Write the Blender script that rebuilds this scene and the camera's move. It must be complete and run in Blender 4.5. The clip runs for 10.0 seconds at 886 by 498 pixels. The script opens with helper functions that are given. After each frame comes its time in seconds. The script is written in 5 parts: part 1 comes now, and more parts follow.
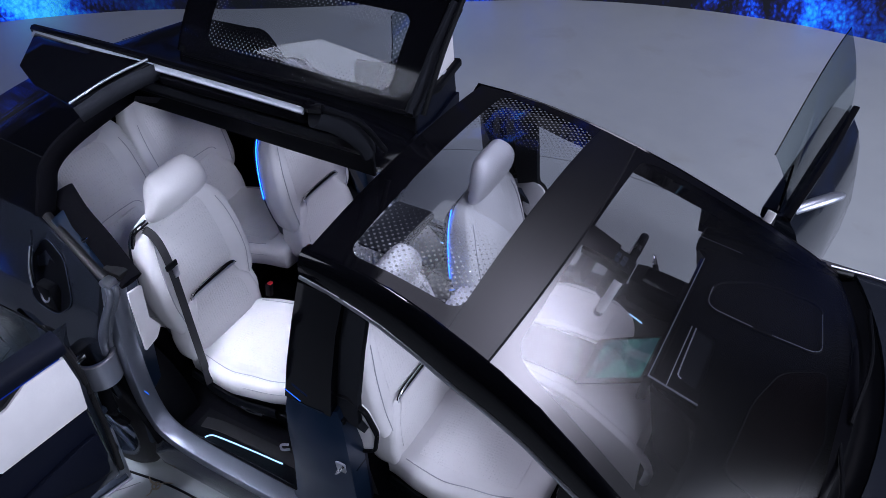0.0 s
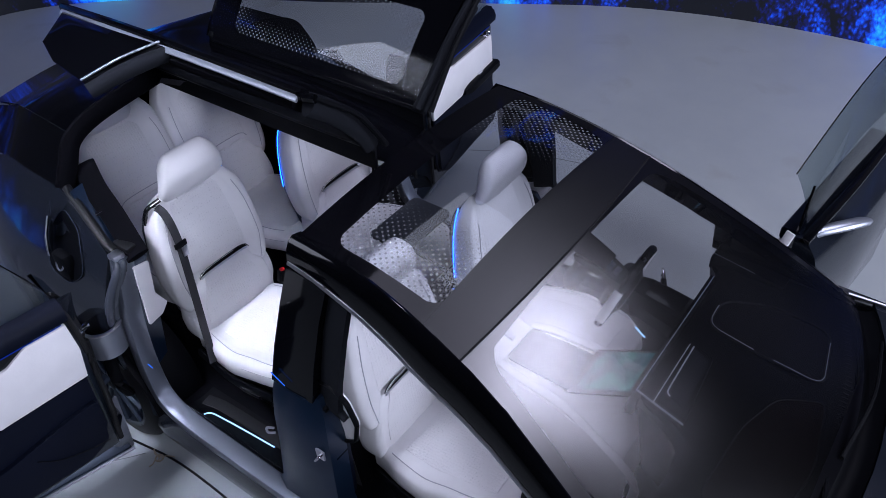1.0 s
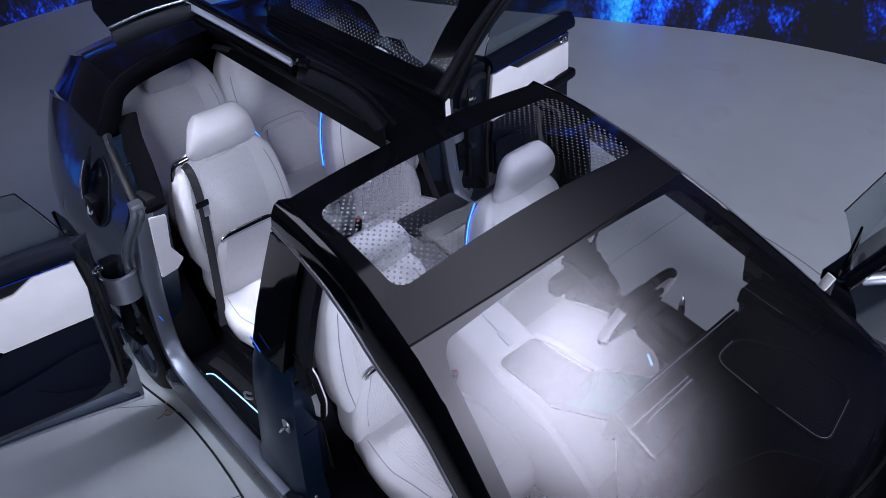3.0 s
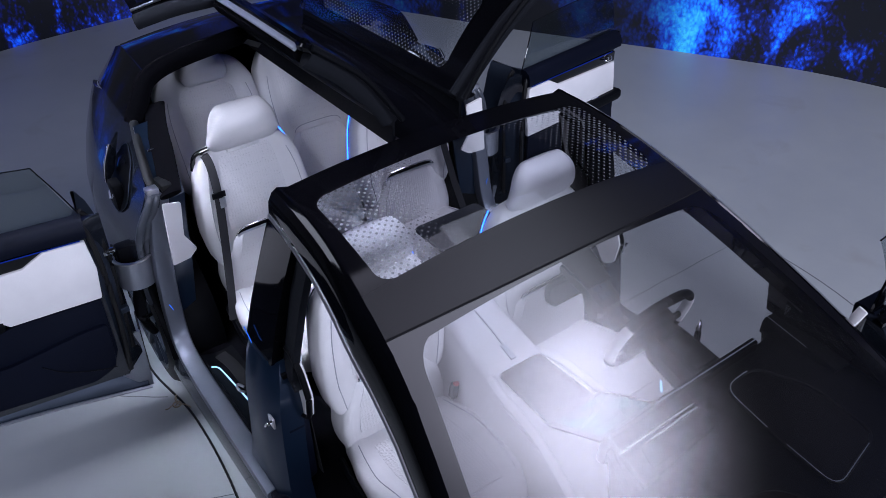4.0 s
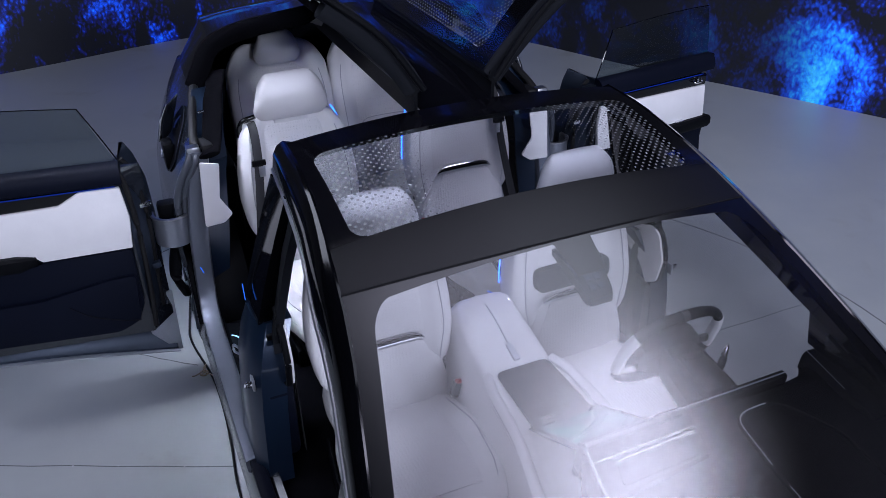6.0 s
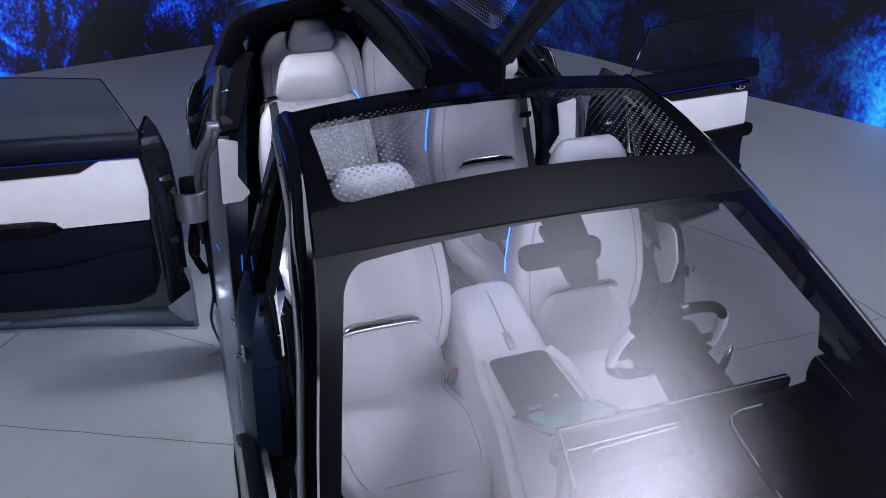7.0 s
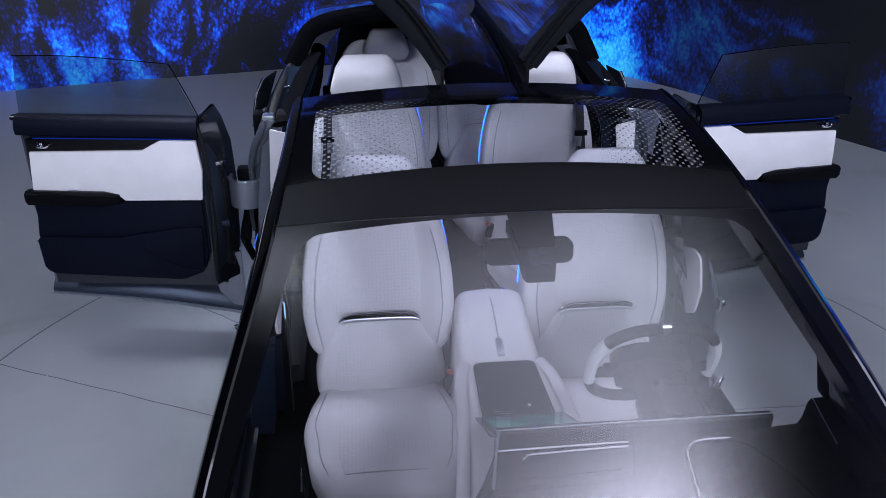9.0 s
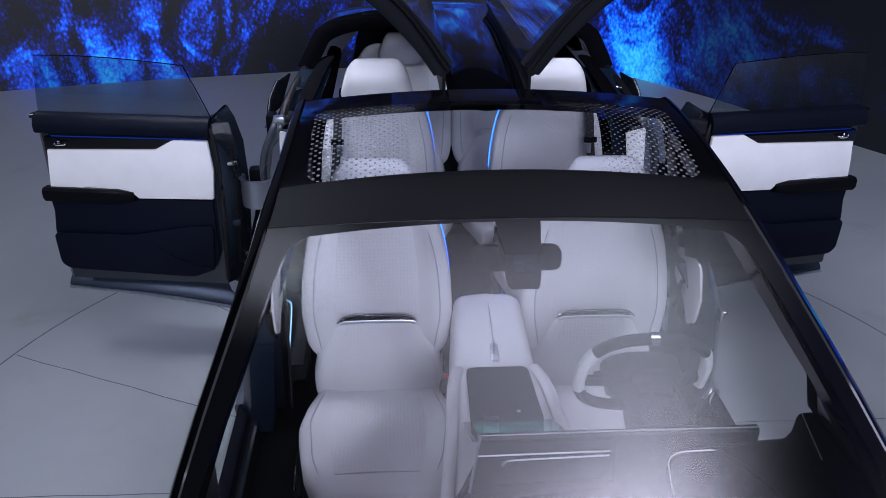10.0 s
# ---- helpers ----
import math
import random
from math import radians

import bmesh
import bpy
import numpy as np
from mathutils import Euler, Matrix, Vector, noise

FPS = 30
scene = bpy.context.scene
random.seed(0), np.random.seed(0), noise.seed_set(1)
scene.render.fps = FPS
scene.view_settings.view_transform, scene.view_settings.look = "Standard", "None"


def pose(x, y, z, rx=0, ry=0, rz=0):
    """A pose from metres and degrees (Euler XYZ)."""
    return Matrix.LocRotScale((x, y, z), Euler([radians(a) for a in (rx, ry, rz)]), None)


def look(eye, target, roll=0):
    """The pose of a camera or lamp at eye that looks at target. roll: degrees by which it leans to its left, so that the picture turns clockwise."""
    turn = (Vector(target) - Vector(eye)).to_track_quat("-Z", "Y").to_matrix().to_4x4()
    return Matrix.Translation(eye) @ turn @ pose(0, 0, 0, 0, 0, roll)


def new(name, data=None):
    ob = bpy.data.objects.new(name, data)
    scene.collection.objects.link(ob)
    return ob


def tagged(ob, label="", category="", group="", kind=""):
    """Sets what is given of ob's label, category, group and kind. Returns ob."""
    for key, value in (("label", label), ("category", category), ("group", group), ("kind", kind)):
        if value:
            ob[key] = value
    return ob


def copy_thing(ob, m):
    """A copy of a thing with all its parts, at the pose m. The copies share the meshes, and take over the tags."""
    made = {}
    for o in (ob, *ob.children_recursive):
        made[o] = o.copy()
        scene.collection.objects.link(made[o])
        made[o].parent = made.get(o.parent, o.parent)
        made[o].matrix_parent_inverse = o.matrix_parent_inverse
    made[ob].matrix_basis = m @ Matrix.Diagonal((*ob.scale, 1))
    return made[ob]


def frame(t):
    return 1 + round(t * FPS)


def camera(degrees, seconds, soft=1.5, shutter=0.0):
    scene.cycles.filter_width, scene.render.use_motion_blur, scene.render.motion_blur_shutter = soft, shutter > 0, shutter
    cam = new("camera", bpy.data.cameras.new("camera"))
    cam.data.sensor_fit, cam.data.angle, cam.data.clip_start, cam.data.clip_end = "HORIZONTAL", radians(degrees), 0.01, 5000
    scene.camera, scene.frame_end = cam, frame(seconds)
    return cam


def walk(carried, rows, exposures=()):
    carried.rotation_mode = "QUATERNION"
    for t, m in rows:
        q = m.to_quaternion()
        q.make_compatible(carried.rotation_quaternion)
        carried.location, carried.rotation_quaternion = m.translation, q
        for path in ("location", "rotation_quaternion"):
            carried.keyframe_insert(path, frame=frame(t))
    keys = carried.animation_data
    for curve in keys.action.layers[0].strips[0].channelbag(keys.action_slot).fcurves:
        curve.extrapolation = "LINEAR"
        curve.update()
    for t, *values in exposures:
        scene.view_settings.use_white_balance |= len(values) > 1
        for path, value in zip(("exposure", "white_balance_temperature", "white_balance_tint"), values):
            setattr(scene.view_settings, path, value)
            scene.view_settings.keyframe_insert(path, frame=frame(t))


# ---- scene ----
cam = camera(58.1, 10.0, 0.65)
PATH = [
    (0, (-2.191, -0.975, 3.346), (-0.882, -0.183, 2.058), -2.4),
    (0.5, (-2.13, -1.096, 3.334), (-0.86, -0.231, 2.053), -2.4),
    (1, (-2.05, -1.206, 3.32), (-0.828, -0.273, 2.041), -2.3),
    (1.5, (-1.974, -1.309, 3.298), (-0.797, -0.313, 2.025), -2.2),
    (2, (-1.899, -1.407, 3.268), (-0.768, -0.35, 2.002), -1.9),
    (2.5, (-1.819, -1.486, 3.226), (-0.734, -0.372, 1.968), -1.7),
    (4, (-1.534, -1.705, 3.01), (-0.595, -0.378, 1.844), -1.2),
    (4.5, (-1.443, -1.766, 2.936), (-0.562, -0.378, 1.798), -1.0),
    (5, (-1.346, -1.824, 2.862), (-0.529, -0.377, 1.749), -0.8),
    (5.5, (-1.251, -1.88, 2.788), (-0.496, -0.378, 1.704), -0.5),
    (7, (-0.94, -2.048, 2.557), (-0.395, -0.409, 1.548), 0.2),
    (7.5, (-0.826, -2.096, 2.49), (-0.358, -0.418, 1.508), 0.4),
    (8, (-0.704, -2.142, 2.435), (-0.323, -0.425, 1.483), 0.5),
    (8.5, (-0.59, -2.178, 2.416), (-0.297, -0.435, 1.481), 0.6),
    (9, (-0.462, -2.212, 2.418), (-0.258, -0.449, 1.497), 0.7),
    (9.5, (-0.36, -2.231, 2.426), (-0.222, -0.459, 1.509), 0.8),
    (10, (-0.342, -2.233, 2.433), (-0.218, -0.46, 1.516), 0.8),
]
walk(cam, [(t, look(eye, target, roll)) for t, eye, target, roll in PATH])

# ---------------------------------------------------------------- world and light
world = bpy.data.worlds.new("studio_air")
scene.world = world
world.use_nodes = True
world.node_tree.nodes["Background"].inputs[0].default_value = (0.35, 0.42, 0.6, 1)
world.node_tree.nodes["Background"].inputs[1].default_value = 0.003


def soft_box(name, eye, target, w, h, power, colour, spread=180):
    lamp = bpy.data.lights.new(name, "AREA")
    lamp.shape, lamp.size, lamp.size_y, lamp.spread = "RECTANGLE", w, h, radians(spread)
    lamp.energy, lamp.color = power, colour
    ob = new(name, lamp)
    ob.matrix_world = look(eye, target)
    return ob


COOL = (0.735, 0.79, 1.0)
soft_box("key_light", (1.95, -2.38, 6.2), (1.76, -2.08, 0.0), 2.8, 1.5, 140, (0.76, 0.755, 1.0))
soft_box("overhead_panel", (0.6, -1.0, 6.2), (0.6, -0.999, 0.0), 2.6, 4.8, 54, (0.75, 0.755, 1.0))
# Five unseen fill lamps, added to brighten the floor, seats and doors.
soft_box("right_fill", (2.8, 0.3, 6.4), (2.8, 0.301, 0.0), 2.2, 2.8, 36, COOL)
soft_box("seat_fill", (-2.6, 1.6, 6.6), (-0.4, 1.35, 1.0), 1.6, 1.6, 21, COOL, 24)
soft_box("side_light", (-4.5, -5.5, 6.0), (-0.5, 0.9, 0.8), 1.2, 1.2, 25, COOL, 60)
soft_box("rear_light", (-4.7, 4.9, 5.6), (-1.2, 1.8, 0.3), 2.0, 2.0, 62, COOL)
soft_box("front_fill", (1.2, -9.5, 4.4), (3.4, 2.0, 0.0), 2.6, 2.6, 950, COOL)


# ---------------------------------------------------------------- materials
class Nodes:
    """A short way to write node trees."""

    def __init__(self, name):
        self.mat = bpy.data.materials.new(name)
        self.mat.use_nodes = True
        self.tree = self.mat.node_tree
        self.tree.nodes.clear()
        self.out = self.tree.nodes.new("ShaderNodeOutputMaterial")

    def add(self, kind, **inputs):
        n = self.tree.nodes.new(kind)
        for k, v in inputs.items():
            self.put(n.inputs[k.replace("_", " ")], v)
        return n

    def put(self, socket, v):
        if hasattr(v, "is_output"):
            self.tree.links.new(v, socket)
        elif isinstance(v, (tuple, list)) and socket.type == "RGBA" and len(v) == 3:
            socket.default_value = (*v, 1)
        else:
            socket.default_value = v

    def math(self, op, a, b=0.0, c=0.0):
        n = self.tree.nodes.new("ShaderNodeMath")
        n.operation = op
        for s, v in zip(n.inputs, (a, b, c)):
            self.put(s, v)
        return n.outputs[0]

    def step(self, x, lo, hi):
        n = self.tree.nodes.new("ShaderNodeMapRange")
        n.interpolation_type = "SMOOTHSTEP"
        for s, v in zip(n.inputs, (x, lo, hi, 0.0, 1.0)):
            self.put(s, v)
        return n.outputs[0]

    def coords(self):
        return self.add("ShaderNodeTexCoord").outputs["Object"]

    def noise(self, scale, detail=3.0, vec=None, distort=0.0):
        n = self.add("ShaderNodeTexNoise", Scale=scale, Detail=detail, Distortion=distort, Vector=vec or self.coords())
        return n.outputs["Fac"]

    def ramp(self, fac, stops):
        n = self.add("ShaderNodeValToRGB", Fac=fac)
        els = n.color_ramp.elements
        while len(els) < len(stops):
            els.new(0.5)
        for e, (p, c) in zip(els, stops):
            e.position, e.color = p, (*c, 1)
        return n.outputs["Color"]

    def bump(self, height, strength, distance=0.002):
        return self.add("ShaderNodeBump", Height=height, Strength=strength, Distance=distance).outputs["Normal"]

    def end(self, shader):
        self.tree.links.new(shader, self.out.inputs["Surface"])
        return self.mat


def surface(name, colour, rough, metal=0.0, vary=0.15, grain=60.0, bump=0.1, coat=0.0, spots=4.0, spec=0.5):
    """A plain painted, moulded or woven surface with wear at two scales."""
    n = Nodes(name)
    wide, fine = n.noise(spots, 4), n.noise(grain, 3)
    lo = tuple(c * (1 - vary) for c in colour)
    hi = tuple(min(1, c * (1 + vary)) for c in colour)
    col = n.ramp(n.math("ADD", n.math("MULTIPLY", wide, 0.6), n.math("MULTIPLY", fine, 0.4)), [(0.3, lo), (0.7, hi)])
    r = n.math("ADD", n.math("MULTIPLY", n.math("SUBTRACT", wide, 0.5), 0.12), rough)
    b = n.add("ShaderNodeBsdfPrincipled", Base_Color=col, Roughness=r, Metallic=metal, Coat_Weight=coat, Coat_Roughness=0.05, Specular_IOR_Level=spec)
    if bump:
        n.put(b.inputs["Normal"], n.bump(fine, bump, 0.001))
    return n.end(b.outputs[0])


def leather():
    n = Nodes("white_leather")
    c = n.coords()
    cells = n.add("ShaderNodeTexVoronoi", Scale=95.0, Vector=c).outputs["Distance"]
    pores = n.add("ShaderNodeTexVoronoi", Scale=420.0, Vector=c).outputs["Distance"]
    tint = n.ramp(n.noise(5, 5), [(0.3, (0.66, 0.645, 0.655)), (0.7, (0.75, 0.735, 0.745))])
    b = n.add("ShaderNodeBsdfPrincipled", Base_Color=tint, Roughness=n.math("ADD", n.math("MULTIPLY", n.noise(30), 0.12), 0.42))
    h = n.math("ADD", n.math("MULTIPLY", cells, 0.7), n.math("MULTIPLY", pores, 0.3))
    n.put(b.inputs["Normal"], n.bump(h, 0.22, 0.0015))
    return n.end(b.outputs[0])


def perforated():
    """The seat inserts: white leather with a woven, perforated figure."""
    n = Nodes("perforated_leather")
    c = n.coords()
    cells = n.add("ShaderNodeTexVoronoi", Scale=75.0, Vector=c, Randomness=0.35).outputs["Distance"]
    holes = n.add("ShaderNodeTexVoronoi", Scale=190.0, Vector=c).outputs["Distance"]
    mix = n.ramp(n.math("ADD", n.math("MULTIPLY", holes, 0.45), n.math("MULTIPLY", cells, 0.55)), [(0.10, (0.50, 0.49, 0.505)), (0.36, (0.70, 0.685, 0.695))])
    b = n.add("ShaderNodeBsdfPrincipled", Base_Color=mix, Roughness=0.55)
    n.put(b.inputs["Normal"], n.bump(n.math("ADD", cells, n.math("MULTIPLY", holes, 0.4)), 0.5, 0.003))
    return n.end(b.outputs[0])


def clear_glass(name, tint, haze=0.0, frit=None, sharp=0.02, base=0.045, rise=0.7, satin=None, ink=0.17, under=False):
    """Thin glass: tinted see-through, a sharp reflection and a dusty, broad one; frit is the black print, under the glass or on it."""
    n = Nodes(name)
    facing = n.add("ShaderNodeLayerWeight", Blend=0.5).outputs["Facing"]
    fres = n.math("MULTIPLY_ADD", n.math("POWER", facing, 4.0), rise, base)
    seen = n.add("ShaderNodeBsdfTransparent", Color=tint).outputs[0]
    if frit and under:
        dark = n.add("ShaderNodeBsdfDiffuse", Color=(0.002, 0.002, 0.003)).outputs[0]
        print_ = n.add("ShaderNodeMixShader", Fac=frit(n))
        n.put(print_.inputs[1], seen)
        n.put(print_.inputs[2], dark)
        seen, frit = print_.outputs[0], None
    shine = n.add("ShaderNodeBsdfAnisotropic", Color=(1, 1, 1), Roughness=sharp)
    film = n.add("ShaderNodeBsdfAnisotropic", Color=(1, 1, 1), Roughness=0.5)
    shine.distribution = film.distribution = "BECKMANN"
    gloss, dusty = shine.outputs[0], film.outputs[0]
    body = n.add("ShaderNodeMixShader", Fac=fres)
    n.put(body.inputs[1], seen)
    n.put(body.inputs[2], gloss)
    shader = body.outputs[0]
    if haze:
        m = n.add("ShaderNodeMixShader", Fac=haze)
        n.put(m.inputs[1], shader)
        n.put(m.inputs[2], dusty)
        shader = m.outputs[0]
    if frit:
        mask = frit(n)
        tone = (0.002, 0.002, 0.003)
        if isinstance(mask, tuple):
            mask, edge = mask
            tone = n.add("ShaderNodeMixRGB", Fac=edge, Color1=(0.17, 0.175, 0.19), Color2=tone).outputs[0]
        black = n.add("ShaderNodeBsdfPrincipled", Base_Color=tone, Roughness=satin(n) if satin else 0.07 + 0.7 * sharp, Specular_IOR_Level=ink)
        sheen = n.add("ShaderNodeMixShader", Fac=haze * 0.5)
        n.put(sheen.inputs[1], black.outputs[0])
        n.put(sheen.inputs[2], dusty)
        m = n.add("ShaderNodeMixShader", Fac=mask)
        n.put(m.inputs[1], shader)
        n.put(m.inputs[2], sheen.outputs[0])
        shader = m.outputs[0]
    return n.end(shader)


def rounded_box(n, x, y, cx, cy, hx, hy, r):
    """Distance outside a rounded rectangle, as node math."""
    qx = n.math("SUBTRACT", n.math("ABSOLUTE", n.math("SUBTRACT", x, cx)), hx - r)
    qy = n.math("SUBTRACT", n.math("ABSOLUTE", n.math("SUBTRACT", y, cy)), hy - r)
    mx, my = n.math("MAXIMUM", qx, 0.0), n.math("MAXIMUM", qy, 0.0)
    out = n.math("SQRT", n.math("ADD", n.math("MULTIPLY", mx, mx), n.math("MULTIPLY", my, my)))
    return n.math("SUBTRACT", n.math("ADD", out, n.math("MINIMUM", n.math("MAXIMUM", qx, qy), 0.0)), r)


def halftone(n, x, y, pitch, size):
    """Printed dots on a diagonal lattice, growing with size."""
    k = 2 * math.pi / pitch
    h = n.math("MULTIPLY", n.math("COSINE", n.math("MULTIPLY", x, k)), n.math("COSINE", n.math("MULTIPLY", y, k)))
    h = n.math("ADD", n.math("MULTIPLY", h, 0.5), 0.5)
    return n.math("GREATER_THAN", h, n.math("SUBTRACT", 1.0, size))


def roof_frit(n):
    s = n.add("ShaderNodeSeparateXYZ", Vector=n.coords())
    x, y = s.outputs[0], s.outputs[1]
    edge = n.math("GREATER_THAN", rounded_box(n, x, y, 0.0, 0.155, 0.595, 0.215, 0.055), 0.0)
    ax = n.math("ABSOLUTE", x)
    side = n.step(ax, 0.16, 0.56)
    rear = n.math("MULTIPLY", n.step(y, 0.24, 0.38), n.step(ax, 0.10, 0.40))
    size = n.math("MULTIPLY_ADD", n.math("MAXIMUM", side, rear), 0.28, -0.02)
    return n.math("MAXIMUM", edge, n.math("MULTIPLY", halftone(n, x, y, 0.028, size), 0.75)), edge


def shield_frit(n):
    s = n.add("ShaderNodeSeparateXYZ", Vector=n.coords())
    x, y, z = s.outputs[0], s.outputs[1], s.outputs[2]
    # the clear field widens toward the base
    wide = n.math("MULTIPLY_ADD", y, -0.26, 0.552)
    qx = n.math("DIVIDE", x, wide)
    edge = n.math("GREATER_THAN", rounded_box(n, qx, y, 0.0, -0.76, 1.0, 0.49, 0.09), 0.0)
    px = n.math("ABSOLUTE", n.math("SUBTRACT", x, 0.0))
    patch = n.math("MULTIPLY", n.math("LESS_THAN", px, n.math("MULTIPLY_ADD", y, 0.13, 0.098)), n.math("GREATER_THAN", y, -0.385))
    return n.math("MAXIMUM", edge, patch)


def wing_frit(n):
    s = n.add("ShaderNodeSeparateXYZ", Vector=n.coords())
    x, y = s.outputs[0], s.outputs[1]
    d = rounded_box(n, x, y, 0.62, 0.215, 0.49, 0.16, 0.05)
    edge = n.math("GREATER_THAN", d, 0.0)
    size = n.math("MULTIPLY_ADD", n.step(d, -0.11, 0.0), 0.27, -0.02)
    return n.math("MAXIMUM", edge, halftone(n, x, y, 0.024, size)), edge


def glow(name, colour, strength):
    n = Nodes(name)
    return n.end(n.add("ShaderNodeEmission", Color=colour, Strength=strength).outputs[0])


def led_wall_material():
    """The lit screen: swirling deep-blue water on black, with paler crests."""
    n = Nodes("led_screen")
    c = n.coords()
    big = n.noise(0.5, 2, c, 0.6)
    tall = n.add("ShaderNodeMapping", Vector=c, Scale=(1.0, 1.0, 0.7)).outputs[0]
    swirl = n.noise(1.1, 10, tall, 2.6)
    fine = n.noise(14.0, 10, tall, 2.2)
    spray = n.math("SUBTRACT", 0.42, n.add("ShaderNodeTexVoronoi", Scale=30.0, Vector=tall).outputs["Distance"])
    v = n.math("ADD", n.math("MULTIPLY", swirl, 0.85), n.math("MULTIPLY", fine, 0.28))
    v = n.math("ADD", v, n.math("MULTIPLY", spray, 0.15))
    v = n.math("ADD", v, n.math("MULTIPLY_ADD", big, 0.9, -0.57))
    col = n.ramp(v, [(0.42, (0.0004, 0.0006, 0.002)), (0.50, (0.0008, 0.004, 0.10)), (0.60, (0.003, 0.06, 0.75)),
                     (0.68, (0.008, 0.24, 1.0)), (0.80, (0.04, 0.5, 1.0))])
    p = n.add("ShaderNodeSeparateXYZ", Vector=c)
    turn = n.math("ARCTAN2", p.outputs[1], p.outputs[0])
    calm = n.math("MULTIPLY", n.step(n.math("ABSOLUTE", n.math("SUBTRACT", turn, 0.88)), 0.22, 0.36), n.step(turn, -0.22, -0.05))
    dots = n.add("ShaderNodeTexVoronoi", Scale=150.0, Vector=c).outputs["Distance"]
    gain = n.math("MULTIPLY", n.math("MULTIPLY_ADD", dots, -0.5, 1.0), n.math("SUBTRACT", 1.0, n.step(turn, 2.1, 2.3)))
    emit = n.add("ShaderNodeEmission", Color=col, Strength=n.math("MULTIPLY", n.math("MULTIPLY_ADD", calm, 0.9, 0.1), n.math("MULTIPLY", gain, 1.7)))
    skin = n.add("ShaderNodeBsdfPrincipled", Base_Color=(0.006, 0.007, 0.010), Roughness=0.5)
    add = n.add("ShaderNodeAddShader")
    n.put(add.inputs[0], emit.outputs[0])
    n.put(add.inputs[1], skin.outputs[0])
    return n.end(add.outputs[0])


def floor_material():
    n = Nodes("studio_floor_paint")
    wide, mid, fine = n.noise(0.7, 5), n.noise(4, 6), n.noise(60, 4)
    base = n.ramp(n.math("ADD", n.math("MULTIPLY", wide, 0.55), n.math("MULTIPLY", mid, 0.45)),
                  [(0.3, (0.305, 0.325, 0.335)), (0.7, (0.37, 0.39, 0.395))])
    blot = n.ramp(n.noise(1.9, 7, None, 0.4), [(0.62, (0, 0, 0)), (0.74, (1, 1, 1))])
    mix = n.add("ShaderNodeMixRGB", Fac=n.math("MULTIPLY", blot, 0.35), Color1=base, Color2=(0.23, 0.21, 0.17))
    b = n.add("ShaderNodeBsdfPrincipled", Base_Color=mix.outputs[0], Roughness=n.math("MULTIPLY_ADD", mid, 0.25, 0.3))
    n.put(b.inputs["Normal"], n.bump(n.math("ADD", fine, n.math("MULTIPLY", mid, 2.0)), 0.08, 0.002))
    return n.end(b.outputs[0])


def screen_material():
    n = Nodes("centre_screen_picture")
    c = n.coords()
    col = n.ramp(n.noise(7, 5, c, 1.0), [(0.35, (0.01, 0.015, 0.03)), (0.5, (0.02, 0.10, 0.13)), (0.62, (0.05, 0.26, 0.25)), (0.75, (0.16, 0.2, 0.26))])
    emit = n.add("ShaderNodeEmission", Color=col, Strength=0.48)
    b = n.add("ShaderNodeBsdfPrincipled", Base_Color=(0.01, 0.01, 0.012), Roughness=0.08)
    add = n.add("ShaderNodeAddShader")
    n.put(add.inputs[0], emit.outputs[0])
    n.put(add.inputs[1], b.outputs[0])
    return n.end(add.outputs[0])


LEATHER, INSERT = leather(), perforated()
BLACK = surface("gloss_black_paint", (0.0015, 0.0016, 0.0024), 0.07, vary=0.3, bump=0.0, coat=0.1, spec=0.3)
PAINT = surface("dark_grey_metallic_paint", (0.012, 0.015, 0.022), 0.16, metal=0.3, bump=0.02, coat=0.6, grain=900)
JAMB = surface("satin_grey_jamb_paint", (0.024, 0.034, 0.054), 0.34, metal=0.55, bump=0.03, grain=500)
SILVER = surface("brushed_silver_trim", (0.55, 0.56, 0.60), 0.36, metal=1.0, bump=0.05, grain=300)
CHROME = surface("bright_chrome", (0.8, 0.8, 0.82), 0.1, metal=1.0, vary=0.04, bump=0.0)
PLASTIC = surface("black_moulded_plastic", (0.0022, 0.0025, 0.0036), 0.5, bump=0.2, grain=700, spec=0.07)
NAVY = surface("dark_navy_soft_trim", (0.0026, 0.0038, 0.0095), 0.5, bump=0.18, grain=500, spec=0.08)
SUEDE = surface("charcoal_suede", (0.010, 0.011, 0.014), 0.9, bump=0.5, grain=350, spec=0.05)
DASH = surface("black_soft_dash_skin", (0.0014, 0.0017, 0.003), 0.55, bump=0.18, grain=500, spec=0.03)
SPEAKER = surface("dark_brown_speaker_cloth", (0.004, 0.0028, 0.0034), 0.85, bump=0.5, grain=500, spec=0.03)
TRAY = surface("dark_grey_tray_shell", (0.02, 0.023, 0.032), 0.45, bump=0.1, grain=600)
CARPET = surface("black_carpet", (0.002, 0.002, 0.003), 0.95, bump=0.6, grain=400, spec=0.05)
LINING = surface("black_cloth_lining", (0.003, 0.003, 0.0042), 0.9, bump=0.3, grain=350, spec=0.02)
RUBBER = surface("black_rubber", (0.004, 0.004, 0.005), 0.55, bump=0.15, grain=250, spec=0.3)
STITCH = surface("grey_seam_piping", (0.40, 0.40, 0.43), 0.6, bump=0.0)
BELT = surface("black_seat_belt_webbing", (0.012, 0.012, 0.015), 0.7, bump=0.4, grain=900)
RED = surface("red_plastic", (0.5, 0.01, 0.015), 0.35, bump=0.0)
DIM = surface("dark_studio_wall", (0.004, 0.004, 0.005), 0.75, bump=0.1, grain=20)
STRING = surface("beige_string", (0.35, 0.29, 0.22), 0.8, bump=0.3, grain=300)
